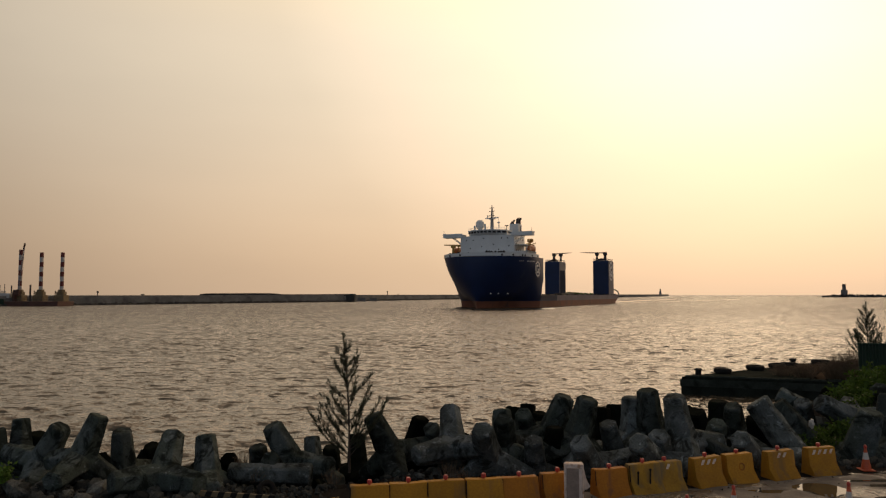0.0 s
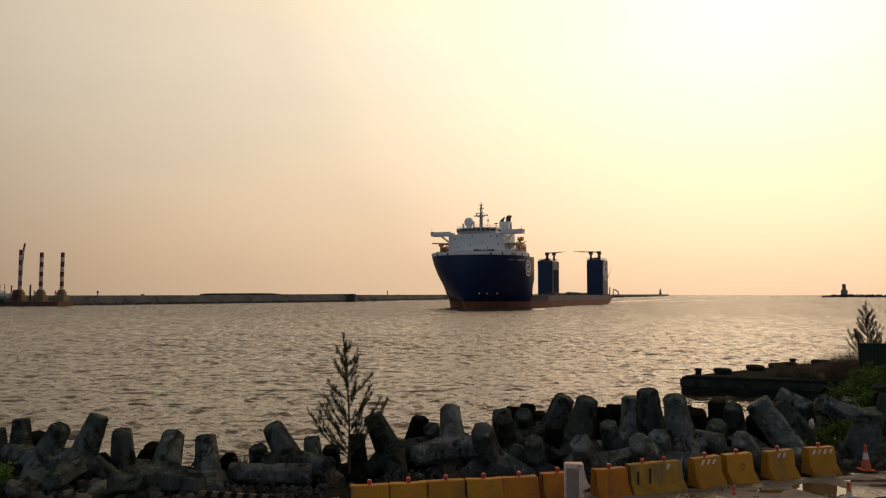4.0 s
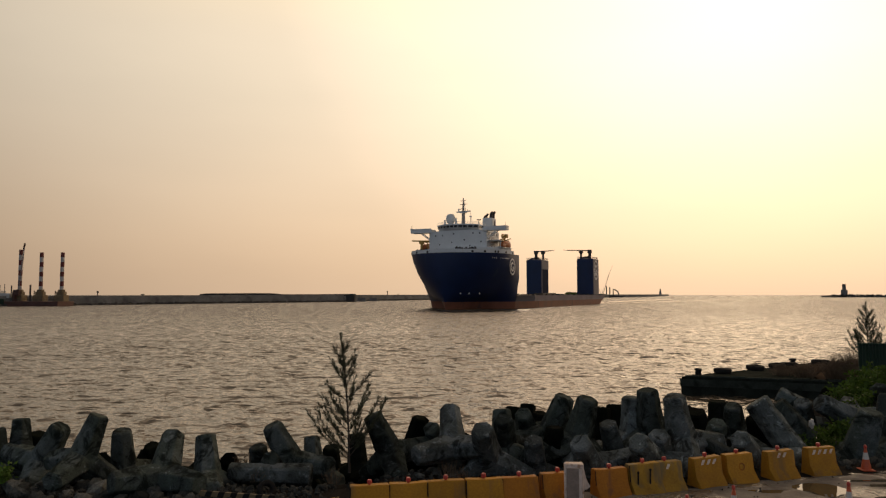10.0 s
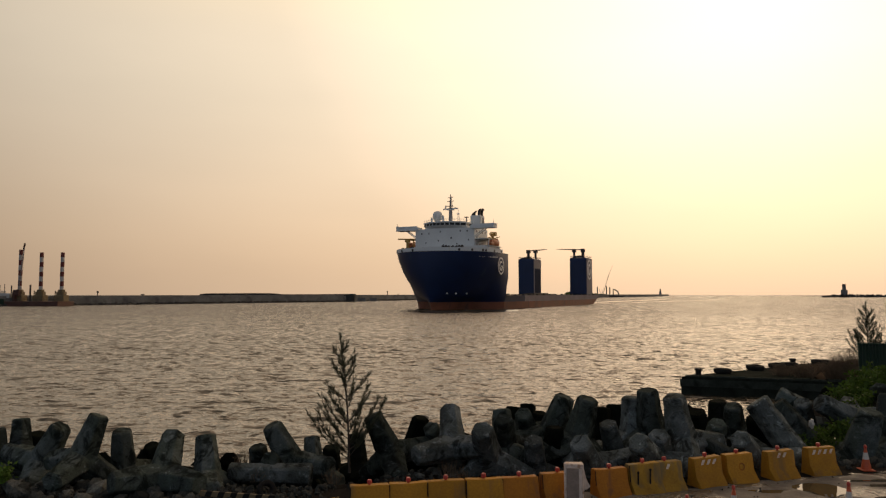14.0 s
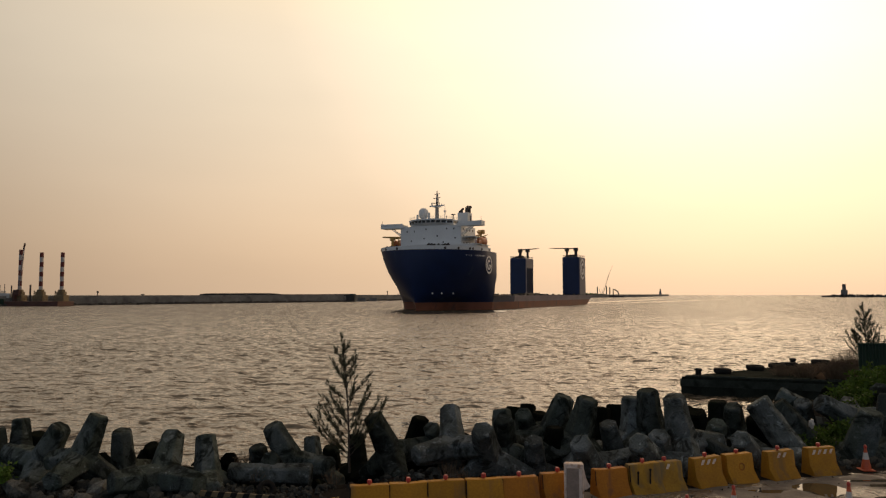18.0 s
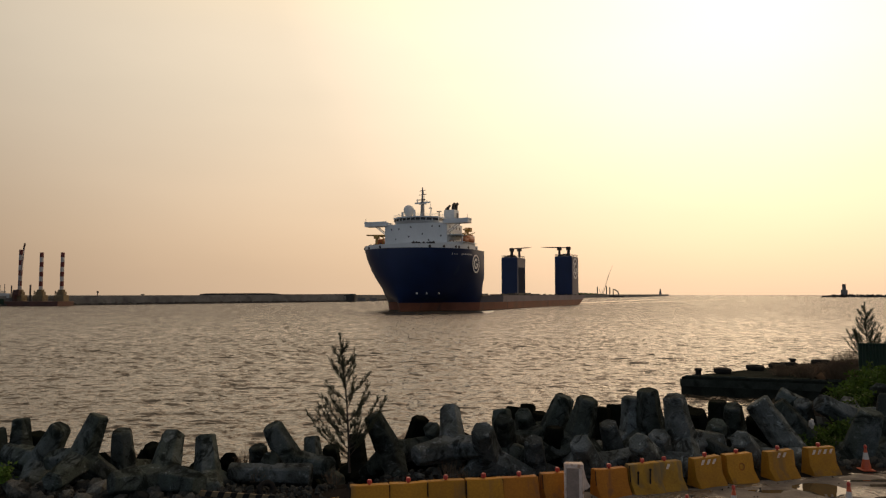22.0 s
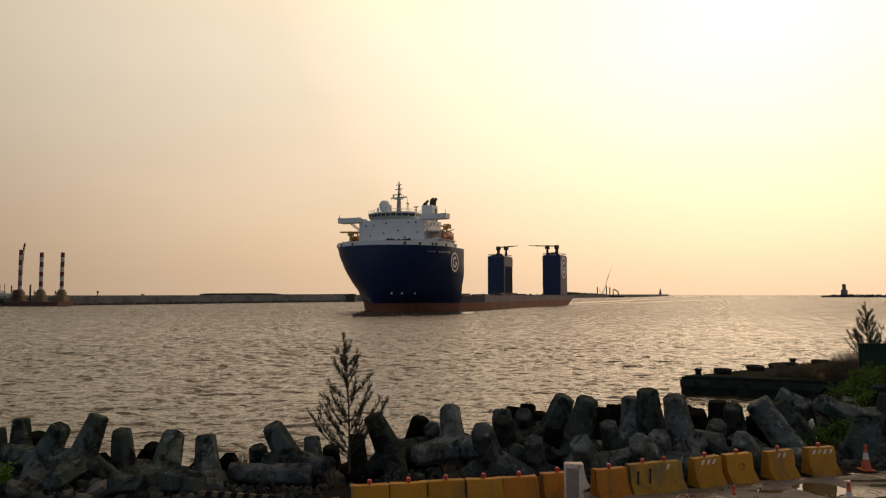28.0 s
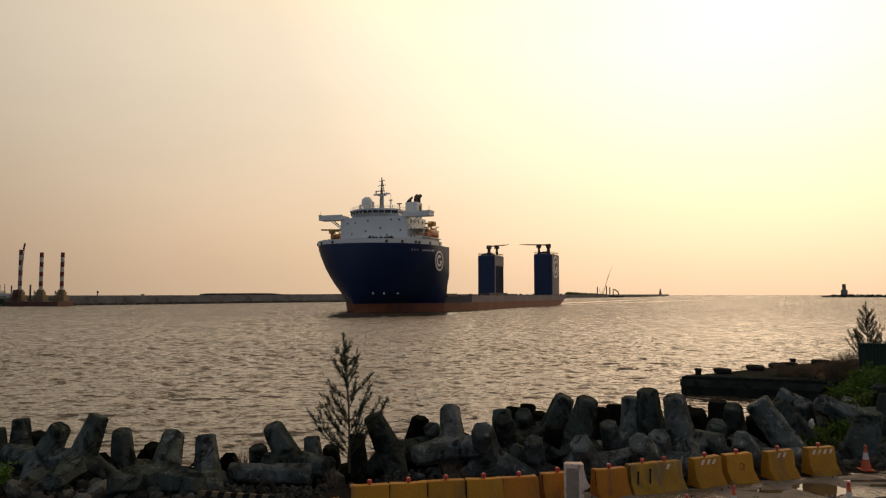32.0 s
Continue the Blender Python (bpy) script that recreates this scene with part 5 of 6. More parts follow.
tetrapod(9.11, 24.22, 1.60, 33, -9, 5, 0.95, 1)
tetrapod(10.07, 23.20, 1.50, -47, -23, 115, 1.05, 0)
tetrapod(15.06, 29.79, 1.42, 37, -15, -12, 1.05, 0)
tetrapod(16.18, 28.23, 1.93, 59, -26, -66, 1.20, 0)
tetrapod(14.09, 24.54, 1.25, 13, 17, -31, 1.35, 1)
tetrapod(15.76, 25.20, 1.54, -10, 1, -27, 1.35, 1)
tetrapod(19.31, 30.52, 1.88, 43, -22, -42, 1.15, 1)
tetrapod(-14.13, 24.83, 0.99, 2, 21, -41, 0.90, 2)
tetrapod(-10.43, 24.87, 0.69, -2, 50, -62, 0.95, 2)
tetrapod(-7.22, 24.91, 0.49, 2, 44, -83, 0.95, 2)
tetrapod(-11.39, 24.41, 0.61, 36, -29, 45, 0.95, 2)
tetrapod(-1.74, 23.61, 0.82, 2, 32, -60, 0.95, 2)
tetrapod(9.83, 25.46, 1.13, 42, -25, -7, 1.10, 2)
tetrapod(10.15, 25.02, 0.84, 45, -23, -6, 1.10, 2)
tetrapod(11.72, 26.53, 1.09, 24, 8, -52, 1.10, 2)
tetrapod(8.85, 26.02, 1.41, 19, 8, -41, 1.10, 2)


def beam(a, b, r0, r1, look_of):
    """A broken-off leg, tapering from b to the worn end at a."""
    a, b = Vector(a), Vector(b)
    length = (b - a).length
    bm = bmesh.new()
    rings = []
    steps = 9
    for i in range(steps + 1):
        t = i / steps
        r = (r0 + (r1 - r0) * t) * (0.84 if i in (0, steps) else 1.0)
        h = 0.05 if i == 1 else length - 0.05 if i == steps - 1 else length * t
        ring = []
        for q in range(12):
            phi = math.pi / 3 * (q // 2) + (0.13, math.pi / 3 - 0.13)[q % 2]
            ring.append(bm.verts.new((r * math.cos(phi), r * math.sin(phi), h)))
        rings.append(ring)
    for p, q in zip(rings, rings[1:]):
        for k in range(12):
            bm.faces.new((p[k], p[(k + 1) % 12], q[(k + 1) % 12], q[k]))
    bm.faces.new(rings[0][::-1]), bm.faces.new(rings[-1])
    for v in bm.verts:
        p = v.co * 2.5 + a
        v.co += Vector((noise.noise(p), noise.noise(p + Vector((9, 0, 0))), noise.noise(p + Vector((0, 9, 0))))) * 0.035
    ob = mesh_object("broken_beam", bm, (CONCRETE_PALE, CONCRETE)[look_of], smooth=24)
    ob.matrix_basis = Matrix.Translation(a) @ (b - a).to_track_quat("Z", "Y").to_matrix().to_4x4() @ Matrix.Rotation(0.3, 4, "Z")
    tagged(ob, "broken-off concrete tetrapod leg lying in the pile", "concrete block", "broken concrete blocks")


beam((10.51, 24, 3.31), (11.59, 23.6, 1.64), 0.4, 0.46, 0)
beam((12.11, 26, 2.95), (13.07, 25.6, 1.69), 0.33, 0.42, 1)
beam((14.05, 30, 2.74), (15.06, 29.5, 2.12), 0.33, 0.4, 1)
beam((7.84, 22.7, 2.43), (9.1, 22.3, 1.78), 0.22, 0.27, 1)
beam((-6.33, 21.2, 1.64), (-3.88, 21.3, 1.55), 0.3, 0.36, 0)

# lower layers of the pile, half in the water, gap shade put into their colour
pile = random.Random(77)


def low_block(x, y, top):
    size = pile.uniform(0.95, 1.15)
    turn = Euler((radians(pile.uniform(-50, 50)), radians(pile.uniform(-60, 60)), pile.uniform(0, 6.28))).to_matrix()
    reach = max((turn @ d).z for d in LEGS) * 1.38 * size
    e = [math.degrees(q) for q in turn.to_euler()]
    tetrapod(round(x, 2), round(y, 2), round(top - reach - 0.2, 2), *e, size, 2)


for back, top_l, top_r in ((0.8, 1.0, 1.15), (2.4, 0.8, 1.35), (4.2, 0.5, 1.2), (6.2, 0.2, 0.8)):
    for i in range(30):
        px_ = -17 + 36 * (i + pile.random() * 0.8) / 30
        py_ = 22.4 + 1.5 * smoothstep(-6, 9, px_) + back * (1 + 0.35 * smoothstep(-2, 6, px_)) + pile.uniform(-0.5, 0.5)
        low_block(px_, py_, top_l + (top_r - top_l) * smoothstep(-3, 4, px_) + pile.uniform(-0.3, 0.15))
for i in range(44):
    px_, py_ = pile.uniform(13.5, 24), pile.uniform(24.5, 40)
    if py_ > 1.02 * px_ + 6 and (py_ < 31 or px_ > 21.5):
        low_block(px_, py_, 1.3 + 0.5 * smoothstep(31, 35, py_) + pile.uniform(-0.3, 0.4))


# ---- loose stones ----
def rock_mesh(seed):
    rng = random.Random(seed)
    bm = bmesh.new()
    bmesh.ops.create_icosphere(bm, subdivisions=1, radius=1.0)
    off = Vector((rng.random() * 90, rng.random() * 90, 0))
    for v in bm.verts:
        p = v.co * 1.3 + off
        v.co *= 1 + 0.45 * noise.noise(p) + 0.25 * noise.noise(p * 2.3)
        v.co.x *= 1.2
        v.co.z *= 0.7
    me = bpy.data.meshes.new("stone")
    bm.to_mesh(me)
    bm.free()
    me.materials.append(ROCK)
    return me


ROCKS = [rock_mesh(i) for i in range(7)]


def scatter_stones(count, seed, x0, x1, y0, y1, s0, s1):
    rng = random.Random(seed)
    for i in range(count):
        x, y = rng.uniform(x0, x1), rng.uniform(y0, y1)
        s = s0 + (s1 - s0) * rng.random() ** 2.2
        ob = new("stone", ROCKS[i % 7])
        ob.matrix_basis = Matrix.Translation((x, y, ground_z(x, y) + s * 0.3)) @ Euler((rng.uniform(-0.5, 0.5), rng.uniform(-0.5, 0.5), rng.random() * 6)).to_matrix().to_4x4() @ Matrix.Diagonal((s, s * rng.uniform(0.7, 1.1), s, 1))
        tagged(ob, "loose grey-brown rubble stone on the shore", "stone", "rubble stones")


scatter_stones(170, 1, -14.5, -6.5, 18.4, 20.4, 0.07, 0.34)


def make_gravel():
    """Small broken stone between the larger pieces."""
    rng = random.Random(55)
    verts, faces = [], []
    base = [v.co.copy() for v in ROCKS[0].vertices]
    tris = [tuple(f.vertices) for f in ROCKS[0].polygons]
    for i in range(3200):
        if i >= 2600:
            x, y = rng.uniform(2.5, 16.5), rng.uniform(15.8, 23.5)
            if y > 18.6 + 0.24 * x:
                continue
        elif i < 1700:
            x, y = rng.uniform(-15, -3), rng.uniform(18.2, 21.8)
        else:
            x, y = rng.uniform(-3.2, 14), rng.uniform(20.6, 23.5) + 0.15
            y += 0.12 * max(x, 0)
        s = 0.025 + 0.09 * rng.random() ** 2 if i < 2600 else 0.006 + 0.03 * rng.random() ** 3
        m = Euler((rng.random() * 6, rng.random() * 6, rng.random() * 6)).to_matrix()
        k = len(verts)
        o = Vector((x, y, ground_z(x, y) + s * 0.35))
        verts += [o + m @ (v * s) for v in base]
        faces += [tuple(k + q for q in t) for t in tris]
    me = bpy.data.meshes.new("gravel")
    me.from_pydata(verts, [], faces)
    me.materials.append(ROCK)
    tagged(new("gravel", me), "dark broken stone strewn along the shore", "gravel", kind="stuff")


make_gravel()
scatter_stones(45, 4, 11.5, 17.5, 22.6, 26, 0.1, 0.5)
scatter_stones(35, 2, -6.5, -2.4, 20.2, 22.5, 0.04, 0.18)
scatter_stones(65, 3, -3.2, 1.0, 20.0, 22.6, 0.04, 0.2)


# ---- yellow barriers ----
def barrier(x, y, yaw, mat, stripes, group="yellow road barriers", h=0.72, length=0.96, rod=True):
    e = empty("road_barrier", pose(x, y, ground_z(x, y) - 0.055, 0, 0, yaw), "scuffed yellow plastic road barrier with red lamp" if mat is YELLOW else "dirty pale yellow plastic road barrier with red lamp" if mat is DIRTY_YELLOW else "faded orange-yellow plastic road barrier with red lamp", "barrier", group)
    bm = bmesh.new()
    prof = [(0.0, 0.0), (-0.40, 0.0), (-0.40, 0.09), (-0.19, 0.36), (-0.13, h - 0.03), (-0.10, h), (0.10, h), (0.13, h - 0.03), (0.16, 0.36), (0.20, 0.0)]
    k, cuts = len(prof), (0.0, 0.03, 0.2, 0.4, 0.6, 0.8, 0.97, 1.0)
    rows = []
    for i, t in enumerate(cuts):
        tuck = 0.022 if i in (0, len(cuts) - 1) else 0.0
        # soft plastic: the top sags and the faces bulge a little
        sag = 0.022 * noise.noise(Vector((x + t * 1.7, y, 0))) - 0.012 * math.sin(math.pi * t)
        swell = 0.018 * noise.noise(Vector((x, y + t * 2.1, 5)))
        rows.append([bm.verts.new((t * length, p * (1 - tuck * 2) + (swell if 0.1 < q < h - 0.05 else 0.0),
                                   q - (tuck * 0.6 if q > h - 0.05 else 0.0) + (sag if q > 0.2 else 0.0))) for p, q in prof])
    for lo, hi in zip(rows, rows[1:]):
        for i in range(k):
            bm.faces.new((lo[i], lo[(i + 1) % k], hi[(i + 1) % k], hi[i]))
    bm.faces.new(rows[0][::-1]), bm.faces.new(rows[-1])
    body = part("body", bm, mat, e, "", 40)
    bm = bmesh.new()
    lathe(bm, [(0.035, h - 0.01), (0.035, h + 0.02), (0.06, h + 0.025), (0.062, h + 0.09), (0.045, h + 0.115)], 10, (length * 0.5, 0.01, 0))
    part("warning_lamp", bm, RED_LAMP, e, "small red warning lamp", 40)
    if rod:
        bm = bmesh.new()
        tube(bm, (-0.012, -0.18, 0.36), (-0.012, -0.13, h - 0.02), 0.014, n=6)
        part("coupling_rod", bm, RUBBER, e, "black coupling rod")
    if stripes:
        for i in range(stripes):
            bm = bmesh.new()
            u = length * 0.5 + (i - (stripes - 1) / 2) * 0.2 - 0.07
            q = [bm.verts.new((u + a, -0.143 - c * 0.014, h - 0.06 - c * 0.13)) for a, c in ((0.075, 0), (0.165, 0), (0.085, 1), (0.0, 1))]
            q2 = [bm.verts.new(v.co + Vector((0, 0.03, 0))) for v in q]
            bm.faces.new(q)
            bm.faces.new(q2[::-1])
            for j in range(4):
                bm.faces.new((q[j], q[(j + 1) % 4], q2[(j + 1) % 4], q2[j]))
            part("reflector", bm, WORN_PATCH, e, "worn white reflective patch")
    return e


for i, (x, y, yaw) in enumerate(((-2.31, 17.95, 12), (-1.35, 18.17, 11), (-0.40, 18.33, 11), (0.58, 18.50, 11), (1.52, 18.70, 13), (2.58, 18.98, 16))):
    barrier(x, y, yaw, YELLOW if i < 4 else ORANGE_YELLOW, 0)
for i, (x, y, yaw, h) in enumerate(((4.06, 19.43, 17, 0.76), (5.05, 19.70, 18, 0.80), (5.76, 20.02, 19, 0.80), (7.06, 20.44, 21, 0.84), (8.14, 20.86, 21, 0.83),
                                   (9.50, 21.20, 19, 0.84), (10.97, 21.75, 14, 0.84))):
    b = barrier(x, y, yaw, ORANGE_YELLOW if i == 0 else DIRTY_YELLOW if i < 3 else YELLOW, (0, 0, 1, 3, 0, 2, 4)[i], h=h, rod=i < 3)
    if i == 4:
        bm = bmesh.new()
        rings = []
        for k in range(20):
            a = 2 * math.pi * k / 20
            rings.append([bm.verts.new((0.5 + q * math.cos(a), -0.187 + 0.136 * q * math.sin(a), 0.48 + q * math.sin(a))) for q in (0.075, 0.11)])
        for p, q in zip(rings, rings[1:] + rings[:1]):
            bm.faces.new((p[0], p[1], q[1], q[0]))
        part("ring_mark", bm, ORANGE_YELLOW, b, "faded brown ring mark")


# ---- cones, post, lying pole ----
def cone(x, y, h=0.72):
    e = empty("traffic_cone", pose(x, y, ground_z(x, y) + 0.0), "orange traffic cone with white band and lamp", "cone", "traffic cones")
    bm = bmesh.new()
    box(bm, -0.19, 0.19, -0.19, 0.19, 0, 0.04, 0.015)
    part("base", bm, CONE_ORANGE, e)
    for z0, z1, m, nm in ((0.04, 0.34, CONE_ORANGE, "body"), (0.34, 0.54, REFLECT_WHITE, "band"), (0.54, 0.66, CONE_ORANGE, "tip")):
        bm = bmesh.new()
        tube(bm, (0, 0, z0 * h / 0.72), (0, 0, z1 * h / 0.72), 0.155 - 0.18 * z0, 0.155 - 0.18 * z1, 16)
        part(nm, bm, m, e, "", 40)
    bm = bmesh.new()
    lathe(bm, [(0.03, 0.66), (0.045, 0.68), (0.045, 0.74), (0.02, 0.77)], 8)
    part("lamp", bm, RED_LAMP, e, "", 40)


cone(13.06, 22.19)
cone(10.08, 17.89)
cone(7.05, 17.47)
cone(5.70, 16.84)


def make_post():
    """A board on a white post, wrapped in a torn white sheet that shows beside it."""
    e = empty("concrete_post", pose(3.36, 18.5, ground_z(3.3, 18.55) - 0.05, 0, 0, -6), "worn white concrete post with brown front board beside the barriers", "post")
    bm = bmesh.new()
    box(bm, -0.24, 0.25, -0.10, 0.18, 0, 1.12, 0.06)
    for v in bm.verts:
        v.co += Vector((noise.noise(v.co * 4), noise.noise(v.co * 4 + Vector((3, 0, 0))), noise.noise(v.co * 3))) * 0.03
    part("shaft", bm, POST_WHITE, e, "", 40)
    bm = bmesh.new()
    box(bm, -0.19, 0.20, -0.17, -0.11, 0.0, 1.02, 0.012)
    part("front_plate", bm, PLATE, e, "faded brown front board")
    bm = bmesh.new()
    box(bm, 0.12, 0.20, -0.19, -0.165, 0.0, 1.0, 0.006)
    part("edge_strip", bm, POST_WHITE, e, "worn white strip along the board")
    bm = bmesh.new()
    extrude_outline(bm, [(0.22, 0.98), (0.27, 0.95), (0.32, 0.72), (0.42, 0.52), (0.36, 0.46), (0.28, 0.44), (0.22, 0.3)], 0.02, 0.07, "y")
    for v in bm.verts:
        v.co.y += 0.05 * noise.noise(v.co * 5)
    part("torn_sheet", bm, POST_WHITE, e, "torn white plastic sheet")


make_post()


def stake(x, y, h):
    bm = bmesh.new()
    tube(bm, (0, 0, -0.05), (0.01, 0, h), 0.022, n=8)
    lathe(bm, [(0.03, 0), (0.034, 0.03), (0.02, 0.05)], 8, (0.01, 0, h - 0.03))
    ob = mesh_object("stake", bm, RUBBER, smooth=40)
    ob.matrix_basis = pose(x, y, ground_z(x, y))
    tagged(ob, "thin black steel stake before the barriers", "stake", "black stakes")


stake(5.30, 19.55, 0.55)
stake(5.66, 19.66, 0.62)


def make_pole():
    e = empty("striped_bar", pose(-6.45, 19.02, 1.6, 0, 2, -6), "striped barrier bar lying on the rubble", "bar")
    for i in range(12):
        bm = bmesh.new()
        x = i * 0.17
        extrude_outline(bm, [(x, 0), (x + 0.17, 0), (x + 0.22, 0.14), (x + 0.05, 0.14)], -0.03, 0.03, "y")
        part("stripe", bm, RUBBER if i % 2 else RIG_TAN, e)
    tyre = mesh_object("tyre", tyre_mesh(), RUBBER, smooth=40)
    tyre.matrix_basis = pose(-4.85, 19.65, 1.55, 62, 10, 25) @ Matrix.Diagonal((0.36, 0.36, 0.6, 1))
    tagged(tyre, "old black tyre leaning among the rubble", "tyre")


make_pole()


def scrap(x, y, z, yaw, length):
    """A bent strip of plastic strapping."""
    bm = bmesh.new()
    pts = [(length * t, 0.05 * math.sin(5 * t), 0.06 * math.sin(3.1 * t)) for t in (0, 0.2, 0.4, 0.6, 0.8, 1.0)]
    lo = [bm.verts.new((a, b - 0.025, c)) for a, b, c in pts]
    hi = [bm.verts.new((a, b + 0.025, c + 0.015)) for a, b, c in pts]
    up = [bm.verts.new((a, b, c + 0.03)) for a, b, c in pts]
    for i in range(len(pts) - 1):
        for p, q in ((lo, hi), (hi, up), (up, lo)):
            bm.faces.new((p[i], p[i + 1], q[i + 1], q[i]))
    ob = mesh_object("plastic_scrap", bm, DIRTY_YELLOW)
    ob.matrix_basis = pose(x, y, z, 0, 0, yaw)
    tagged(ob, "bent yellow plastic scrap on the dark soil", "scrap", "plastic scraps")


scrap(-3.0, 19.0, 1.5, -40, 0.35)
scrap(-2.85, 19.1, 1.5, -65, 0.3)


def make_bag(x, y, z):
    bm = bmesh.new()
    bmesh.ops.create_icosphere(bm, subdivisions=3, radius=1.0)
    for v in bm.verts:
        p = v.co * 1.6
        v.co *= 0.8 + 0.45 * noise.noise(p) + 0.2 * noise.noise(p * 2.7)
        v.co = Vector((v.co.x * 0.11, v.co.y * 0.10, v.co.z * 0.19))
    ob = mesh_object("plastic_bag", bm, REFLECT_WHITE, smooth=60)
    ob.location = (x, y, z)
    tagged(ob, "small crumpled white plastic bag caught on the blocks", "bag")


make_bag(13.03, 25.3, 2.35)


# ---- plants ----
def blades(name, data, mat, parent=None, label=""):
    """Many small leaf blades from (base, tip, half width vector)."""
    verts, faces = [], []
    for a, b, w in data:
        k = len(verts)
        mid = a.lerp(b, 0.45)
        verts += [a, mid + w, b, mid - w]
        faces.append((k, k + 1, k + 2, k + 3))
    me = bpy.data.meshes.new(name)
    me.from_pydata(verts, [], faces)
    me.materials.append(mat)
    ob = new(name, me)
    if parent:
        ob.parent = parent
    if label:
        ob["label"] = label
    return ob


def casuarina(name, x, y, z, height, seed, low, limbs, label, extra=(), thick=1.0, spread=0.45, bend=0.2, lift=(0.9, 1.5), brush=17):
    """A young tree: thin stem, upswept limbs, brushes of needles."""
    rng = random.Random(seed)
    e = empty(name, pose(x, y, z), label, "tree")
    stem = [Vector((0.03 * math.sin(t * 5) * t - bend * t * t, 0, height * t)) for t in [i / 10 for i in range(11)]]
    bm = bmesh.new()
    chain(bm, stem, [0.035 * (1 - i / 10) + 0.006 for i in range(11)], 7)
    part("trunk", bm, BARK, e, "", 40)
    needles = []
    for i in range(limbs + len(extra)):
        if i < limbs:
            t = low + (0.9 - low) * (i / limbs) ** 0.95 + rng.uniform(-0.015, 0.015)
            ang = i * 2.4 + rng.uniform(-0.4, 0.4)
            length = height * (spread * (1 - t) ** 1.05 + 0.03) * rng.uniform(0.75, 1.15)
            rise = rng.uniform(*lift)
        else:
            t, ang, length, rise = extra[i - limbs]
        a = Vector((0, 0, 0)) + stem[min(int(t * 10), 9)].lerp(stem[min(int(t * 10) + 1, 10)], t * 10 % 1)
        out = Vector((math.cos(ang), math.sin(ang), 0))
        pts = []
        for k in range(7):
            u = k / 6
            pts.append(a + (out * (u - 0.1 * u * u) + Vector((0, 0, rise * (0.55 * u + 0.35 * u * u)))) * length / math.hypot(0.9, rise * 0.9) + Vector((rng.uniform(-1, 1), rng.uniform(-1, 1), rng.uniform(-1, 1))) * 0.02)
        bm = bmesh.new()
        chain(bm, pts, [0.012 * (1 - k / 6) + 0.003 for k in range(7)], 5)
        part("limb", bm, BARK, e)
        # short twigs along the limb, each a wisp of needles
        for k in range(int(10 + length * 32)):
            u = 1 - rng.random() ** 0.9 * 0.88
            u = min(u, 0.995)
            j = min(int(u * 6), 5)
            p = pts[j].lerp(pts[j + 1], u * 6 - j)
            d = (pts[j + 1] - pts[j]).normalized()
            side = Vector((rng.gauss(0, 1), rng.gauss(0, 1), rng.gauss(0, 1))).normalized()
            d = (d * 0.8 + Vector((0, 0, 0.3)) + side * 0.45).normalized()
            ln = rng.uniform(0.11, 0.27) * (0.7 + 0.08 * height)
            for q in range(brush):
                a0 = p + d * ln * rng.uniform(0, 0.55)
                tip = a0 + (d + Vector((rng.gauss(0, 1), rng.gauss(0, 1), rng.gauss(0, 1))) * 0.2).normalized() * ln * rng.uniform(0.4, 0.8)
                w = (tip - a0).cross(Vector((rng.gauss(0, 1), rng.gauss(0, 1), rng.gauss(0, 1)))).normalized() * rng.uniform(0.0035, 0.0065) * thick
                needles.append((a0, tip, w))
    for k in range(420):
        u = 1 - 0.5 * rng.random() ** 1.4 - 0.001
        p = stem[min(int(u * 10), 9)].lerp(stem[min(int(u * 10) + 1, 10)], u * 10 % 1)
        tip = p + Vector((rng.gauss(0, 0.35), rng.gauss(0, 0.35), rng.uniform(0.4, 1.3))).normalized() * rng.uniform(0.06, 0.2)
        needles.append((p, tip, Vector((rng.gauss(0, 1), rng.gauss(0, 1), 0)).normalized() * 0.007))
    tagged(blades("crown", needles, NEEDLE, e), kind="stuff")
    return e


sapling = casuarina("casuarina_sapling", -2.87, 22.0, 1.45, 4.2, 5, 0.12, 25, "thin dark casuarina sapling among the tetrapods",
                    ((0.10, 3.3, 1.9, 1.2), (0.12, 2.9, 1.7, 1.3), (0.16, -0.1, 1.9, 1.3), (0.2, 0.2, 1.7, 1.5), (0.14, 3.6, 1.5, 1.1), (0.3, 3.1, 1.2, 1.4), (0.36, 0.0, 1.3, 1.7)), thick=0.75, brush=16)
young_tree = casuarina("casuarina_tree", 23.9, 40.0, 1.45, 4.95, 9, 0.3, 34, "bushy young casuarina tree behind the green hoarding", extra=((0.34, 3.0, 2.1, 1.7), (0.38, 3.3, 1.7, 1.9), (0.36, 0.1, 2.0, 1.8), (0.45, 0.0, 1.6, 2.0), (0.42, 2.8, 1.4, 2.2), (0.33, -0.2, 2.3, 1.4)), thick=1.0, spread=0.42, bend=0.0, lift=(0.9, 1.6), brush=13)


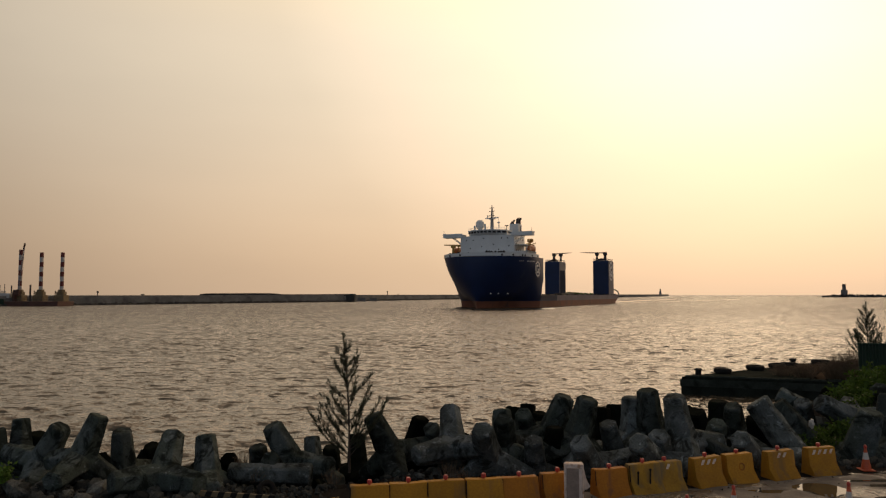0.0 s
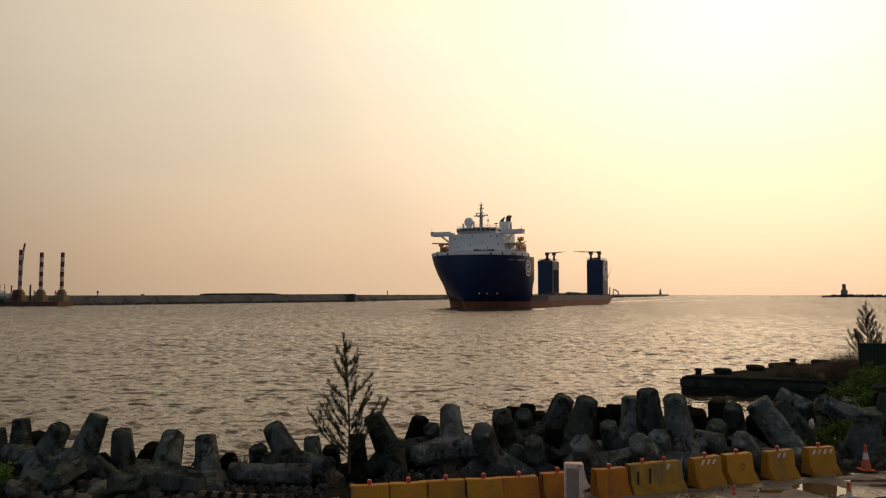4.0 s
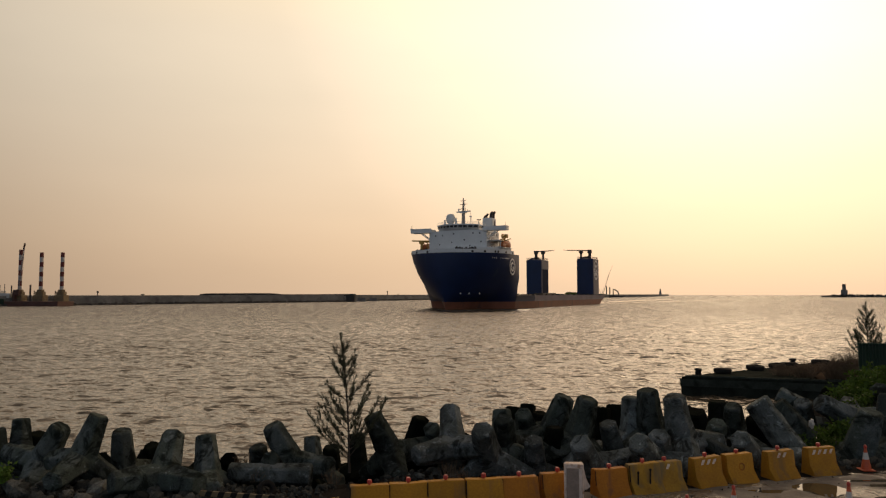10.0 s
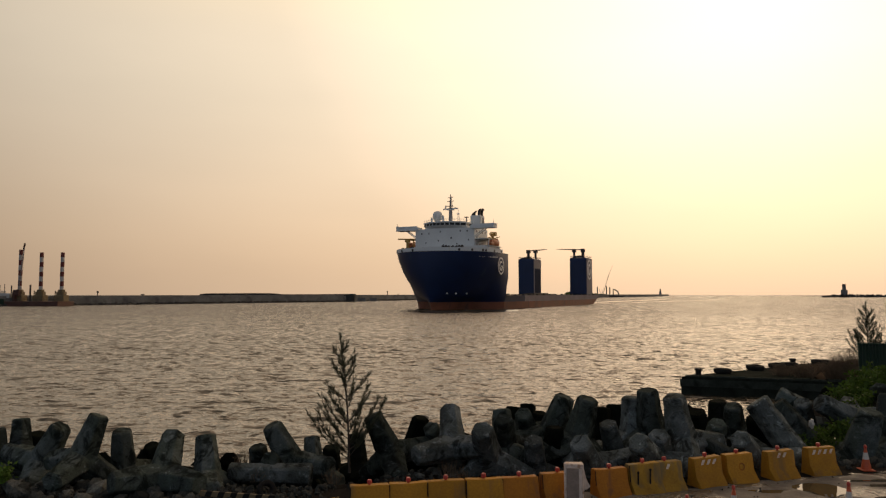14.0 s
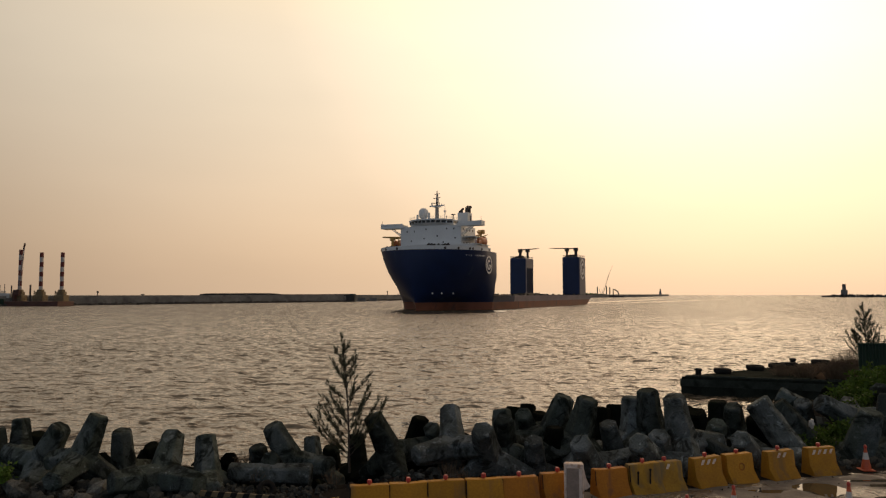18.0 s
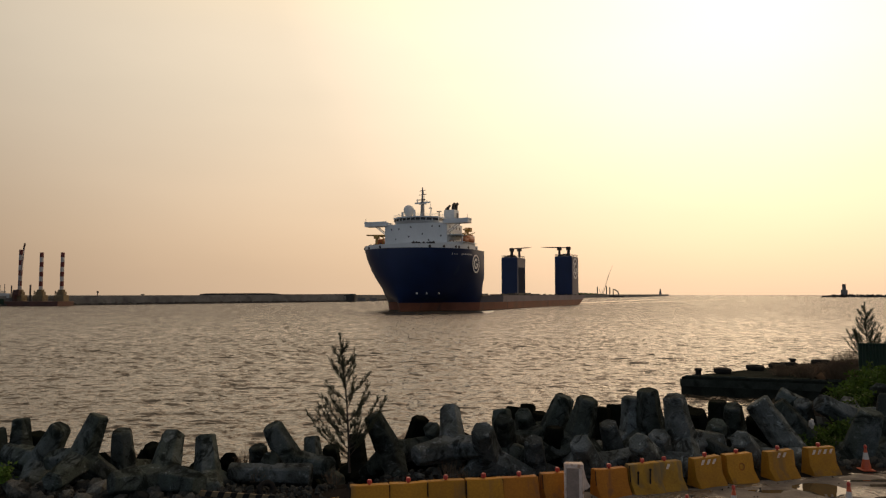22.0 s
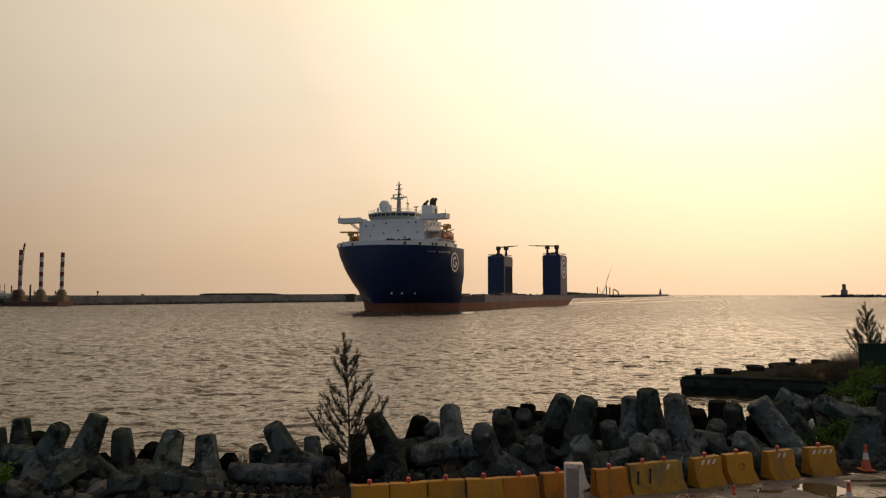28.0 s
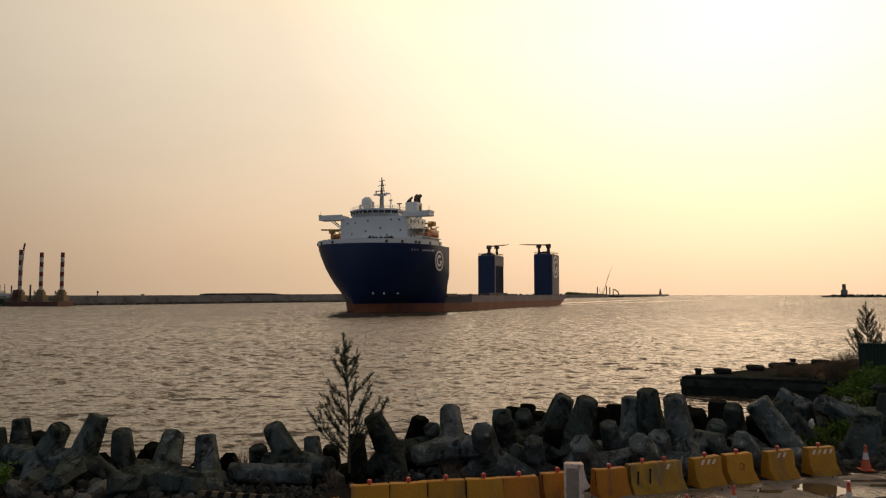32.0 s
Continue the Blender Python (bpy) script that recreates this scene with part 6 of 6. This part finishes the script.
def shrub(x, y, z, r, h, count, seed, mat, label, leaf=0.08):
    rng = random.Random(seed)
    e = empty("shrub", pose(x, y, z), label, "shrub", "shore shrubs")
    tips = []
    for i in range(12):
        bm = bmesh.new()
        a, f = rng.random() * 6.28, rng.uniform(0.3, 1.0)
        tip = Vector((math.cos(a) * r * f, math.sin(a) * r * f, h * rng.uniform(0.45, 1.0)))
        tube(bm, (0, 0, -0.1), tip, 0.02, 0.006, 5, cap=False)
        tips.append(tip)
        part("stem", bm, BARK, e)
    data = []
    for i in range(count):
        c = rng.choice(tips) * rng.uniform(0.55, 1.05)
        p = c + Vector((rng.gauss(0, 1), rng.gauss(0, 1), rng.gauss(0, 0.7))) * r * 0.13
        d = Vector((rng.gauss(0, 1), rng.gauss(0, 1), rng.gauss(0.3, 0.7))).normalized() * leaf * rng.uniform(0.7, 1.5)
        w = d.cross(Vector((rng.gauss(0, 1), rng.gauss(0, 1), rng.gauss(0, 1)))).normalized() * leaf * 0.32
        data.append((p, p + d, w))
    tagged(blades("leaves", data, mat, e), kind="stuff")


GREEN_SHRUB = "leafy green shrub growing through the tetrapods"
for i, (x, y, z, r, h, count, leaf) in enumerate(((18.4, 31.3, 1.9, 1.0, 1.5, 900, 0.19), (19.6, 32.2, 2.0, 1.1, 1.7, 1000, 0.19), (17.2, 30.0, 1.8, 1.0, 1.2, 750, 0.17),
                                                  (15.9, 29.2, 1.6, 0.9, 1.1, 500, 0.16), (20.8, 33.2, 1.8, 1.3, 1.9, 900, 0.19), (14.6, 26.4, 1.3, 0.8, 1.0, 650, 0.14),
                                                  (13.7, 25.4, 1.1, 0.75, 0.9, 600, 0.13), (13.0, 25.2, 1.3, 0.55, 0.7, 320, 0.12), (12.2, 24.6, 1.3, 0.5, 0.6, 240, 0.11),
                                                  (16.6, 28.4, 1.5, 0.8, 1.0, 600, 0.15), (17.8, 28.2, 1.6, 0.7, 1.0, 300, 0.14))):
    shrub(x, y, z, r, h, count, i + 1, LEAF, GREEN_SHRUB, leaf)
shrub(-12.2, 19.7, 1.55, 0.45, 0.62, 420, 20, WEED, "small green weed at the edge of the rubble", 0.11)


def stalks(name, x, y, z, r, h, count, seed, label, group, thick=1.0, twigs=0):
    """Dry upright stalks, thin and arching, with side twigs on brushwood."""
    rng = random.Random(seed)
    e = empty(name, pose(x, y, z), label, "shrub", group)
    bm = bmesh.new()
    for i in range(count):
        a, f = rng.random() * 6.28, rng.random() ** 0.6
        foot = Vector((math.cos(a) * r * f * 0.5, math.sin(a) * r * f * 0.5, -0.05))
        tip = Vector((math.cos(a) * r * f, math.sin(a) * r * f, h * rng.uniform(0.4, 1.0) * (1.1 - 0.5 * f)))
        mid = foot.lerp(tip, 0.55) + Vector((rng.gauss(0, 0.05), rng.gauss(0, 0.05), h * 0.12))
        chain(bm, [foot, mid, tip], [0.014 * thick, 0.010 * thick, 0.004 * thick], 3)
        for k in range(twigs):
            p = mid.lerp(tip, rng.random())
            chain(bm, [p, p + Vector((rng.gauss(0, 0.16), rng.gauss(0, 0.16), rng.uniform(0.0, 0.28)))], [0.007 * thick, 0.003 * thick], 3)
    tagged(part("growth", bm, DRY, e), kind="stuff")


stalks("brushwood", 25.9, 46.6, 1.34, 1.5, 1.7, 240, 7, "dry brown brushwood on the quay", "dry brush on the quay", 1.0, 5)
stalks("brushwood", 26.9, 46.9, 1.34, 1.4, 2.3, 260, 8, "dry brown brushwood on the quay", "dry brush on the quay", 1.0, 5)
stalks("brushwood", 24.6, 48.4, 1.30, 1.3, 1.1, 150, 9, "dry brown brushwood on the quay", "dry brush on the quay", 1.0, 5)
stalks("brushwood", 23.6, 49.6, 1.25, 1.0, 0.8, 90, 10, "dry brown brushwood on the quay", "dry brush on the quay", 1.0, 5)


for x, y, z, h, seed in ((-6.1, 21.9, 1.6, 0.8, 31), (-5.5, 21.0, 1.5, 0.5, 32), (0.6, 20.7, 1.55, 0.55, 33), (0.2, 20.9, 1.6, 0.7, 34), (1.2, 20.6, 1.5, 0.4, 35), (-3.2, 20.9, 1.45, 0.55, 36),
                         (9.9, 22.4, 1.5, 0.4, 37), (12.6, 23.4, 1.45, 0.45, 38)):
    stalks("weed", x, y, z, 0.35, h, 34, seed, "dry weed growing between the tetrapods", "dry weeds on the shore", 0.55)


def make_hoarding():
    e = empty("site_hoarding", pose(22.2, 38.0, 1.4, 0, 0, -8), "dark green painted steel site hoarding", "fence")
    for i in range(9):
        bm = bmesh.new()
        x = i * 1.0
        pts = []
        for j in range(6):
            u = x + j / 6
            pts += [(u, 0.0), (u + 0.06, 0.05), (u + 0.10, 0.05)]
        pts.append((x + 1.0, 0.0))
        extrude_outline(bm, pts + [(x + 1.0, 0.08), (x, 0.08)], 0.0, 2.84)
        part("panel", bm, GREEN_METAL, e)
    bm = bmesh.new()
    box(bm, -0.05, 9.05, -0.03, 0.12, 2.82, 2.90)
    part("top_rail", bm, GREEN_METAL, e)


make_hoarding()


# ---- what moves ----
def ship_pose(t):
    """Along its course, slowly turning."""
    u = t / 32.0
    x = SHIP_X[0] + (SHIP_X[1] + SHIP_X[2] * u) * u
    y = SHIP_Y[0] + (SHIP_Y[1] + SHIP_Y[2] * u) * u
    return pose(x, y, 0, 0, 0, 90 - (SHIP_HEAD[0] + SHIP_HEAD[1] * u))


SHIP_X = (15.5, -49.7, 0.79)
SHIP_Y = (344.64, -94.0, 6.2)
SHIP_HEAD = (204.96, -1.76)


def motions():
    walk(ship, [(t, ship_pose(t)) for t in range(0, 33, 2)])
    walk(wake, [(t, ship_pose(t)) for t in range(0, 33, 2)])
    walk(water, [(t, pose(-0.25 * t, -0.55 * t, 0)) for t in (0, 8, 16, 24, 32)])
    base = Matrix.Translation((-2.87, 22.0, 1.45))
    walk(sapling, [(t, base @ pose(0, 0, 0, 0, a)) for t, a in ((0, 0), (4, 0.1), (8, 0), (9, -0.3), (9.5, -1.5), (10, -1.0), (11, -1.8), (12, -1.4), (12.5, -1.8), (13.5, -0.8),
         (14.5, -1.7), (16.5, -1.0), (18, -0.7), (20, -0.7), (21, -1.0), (22, -1.4), (22.5, -1.0), (23, -1.8), (24, -0.8), (25.5, -0.7), (27.5, 0), (32, 0))])
    base2 = Matrix.Translation((23.9, 40.0, 1.45))
    walk(young_tree, [(t, base2 @ pose(0, 0, 0, 0, a)) for t, a in ((0, 0), (14, 0), (16.5, 0.3), (17.5, -1.6), (19, -2.4), (20, -0.6), (21, -1.5), (22, -0.9), (23, -1.5), (24, -0.6), (25, -0.9), (28, -0.5), (29, 0), (32, 0))])


motions()
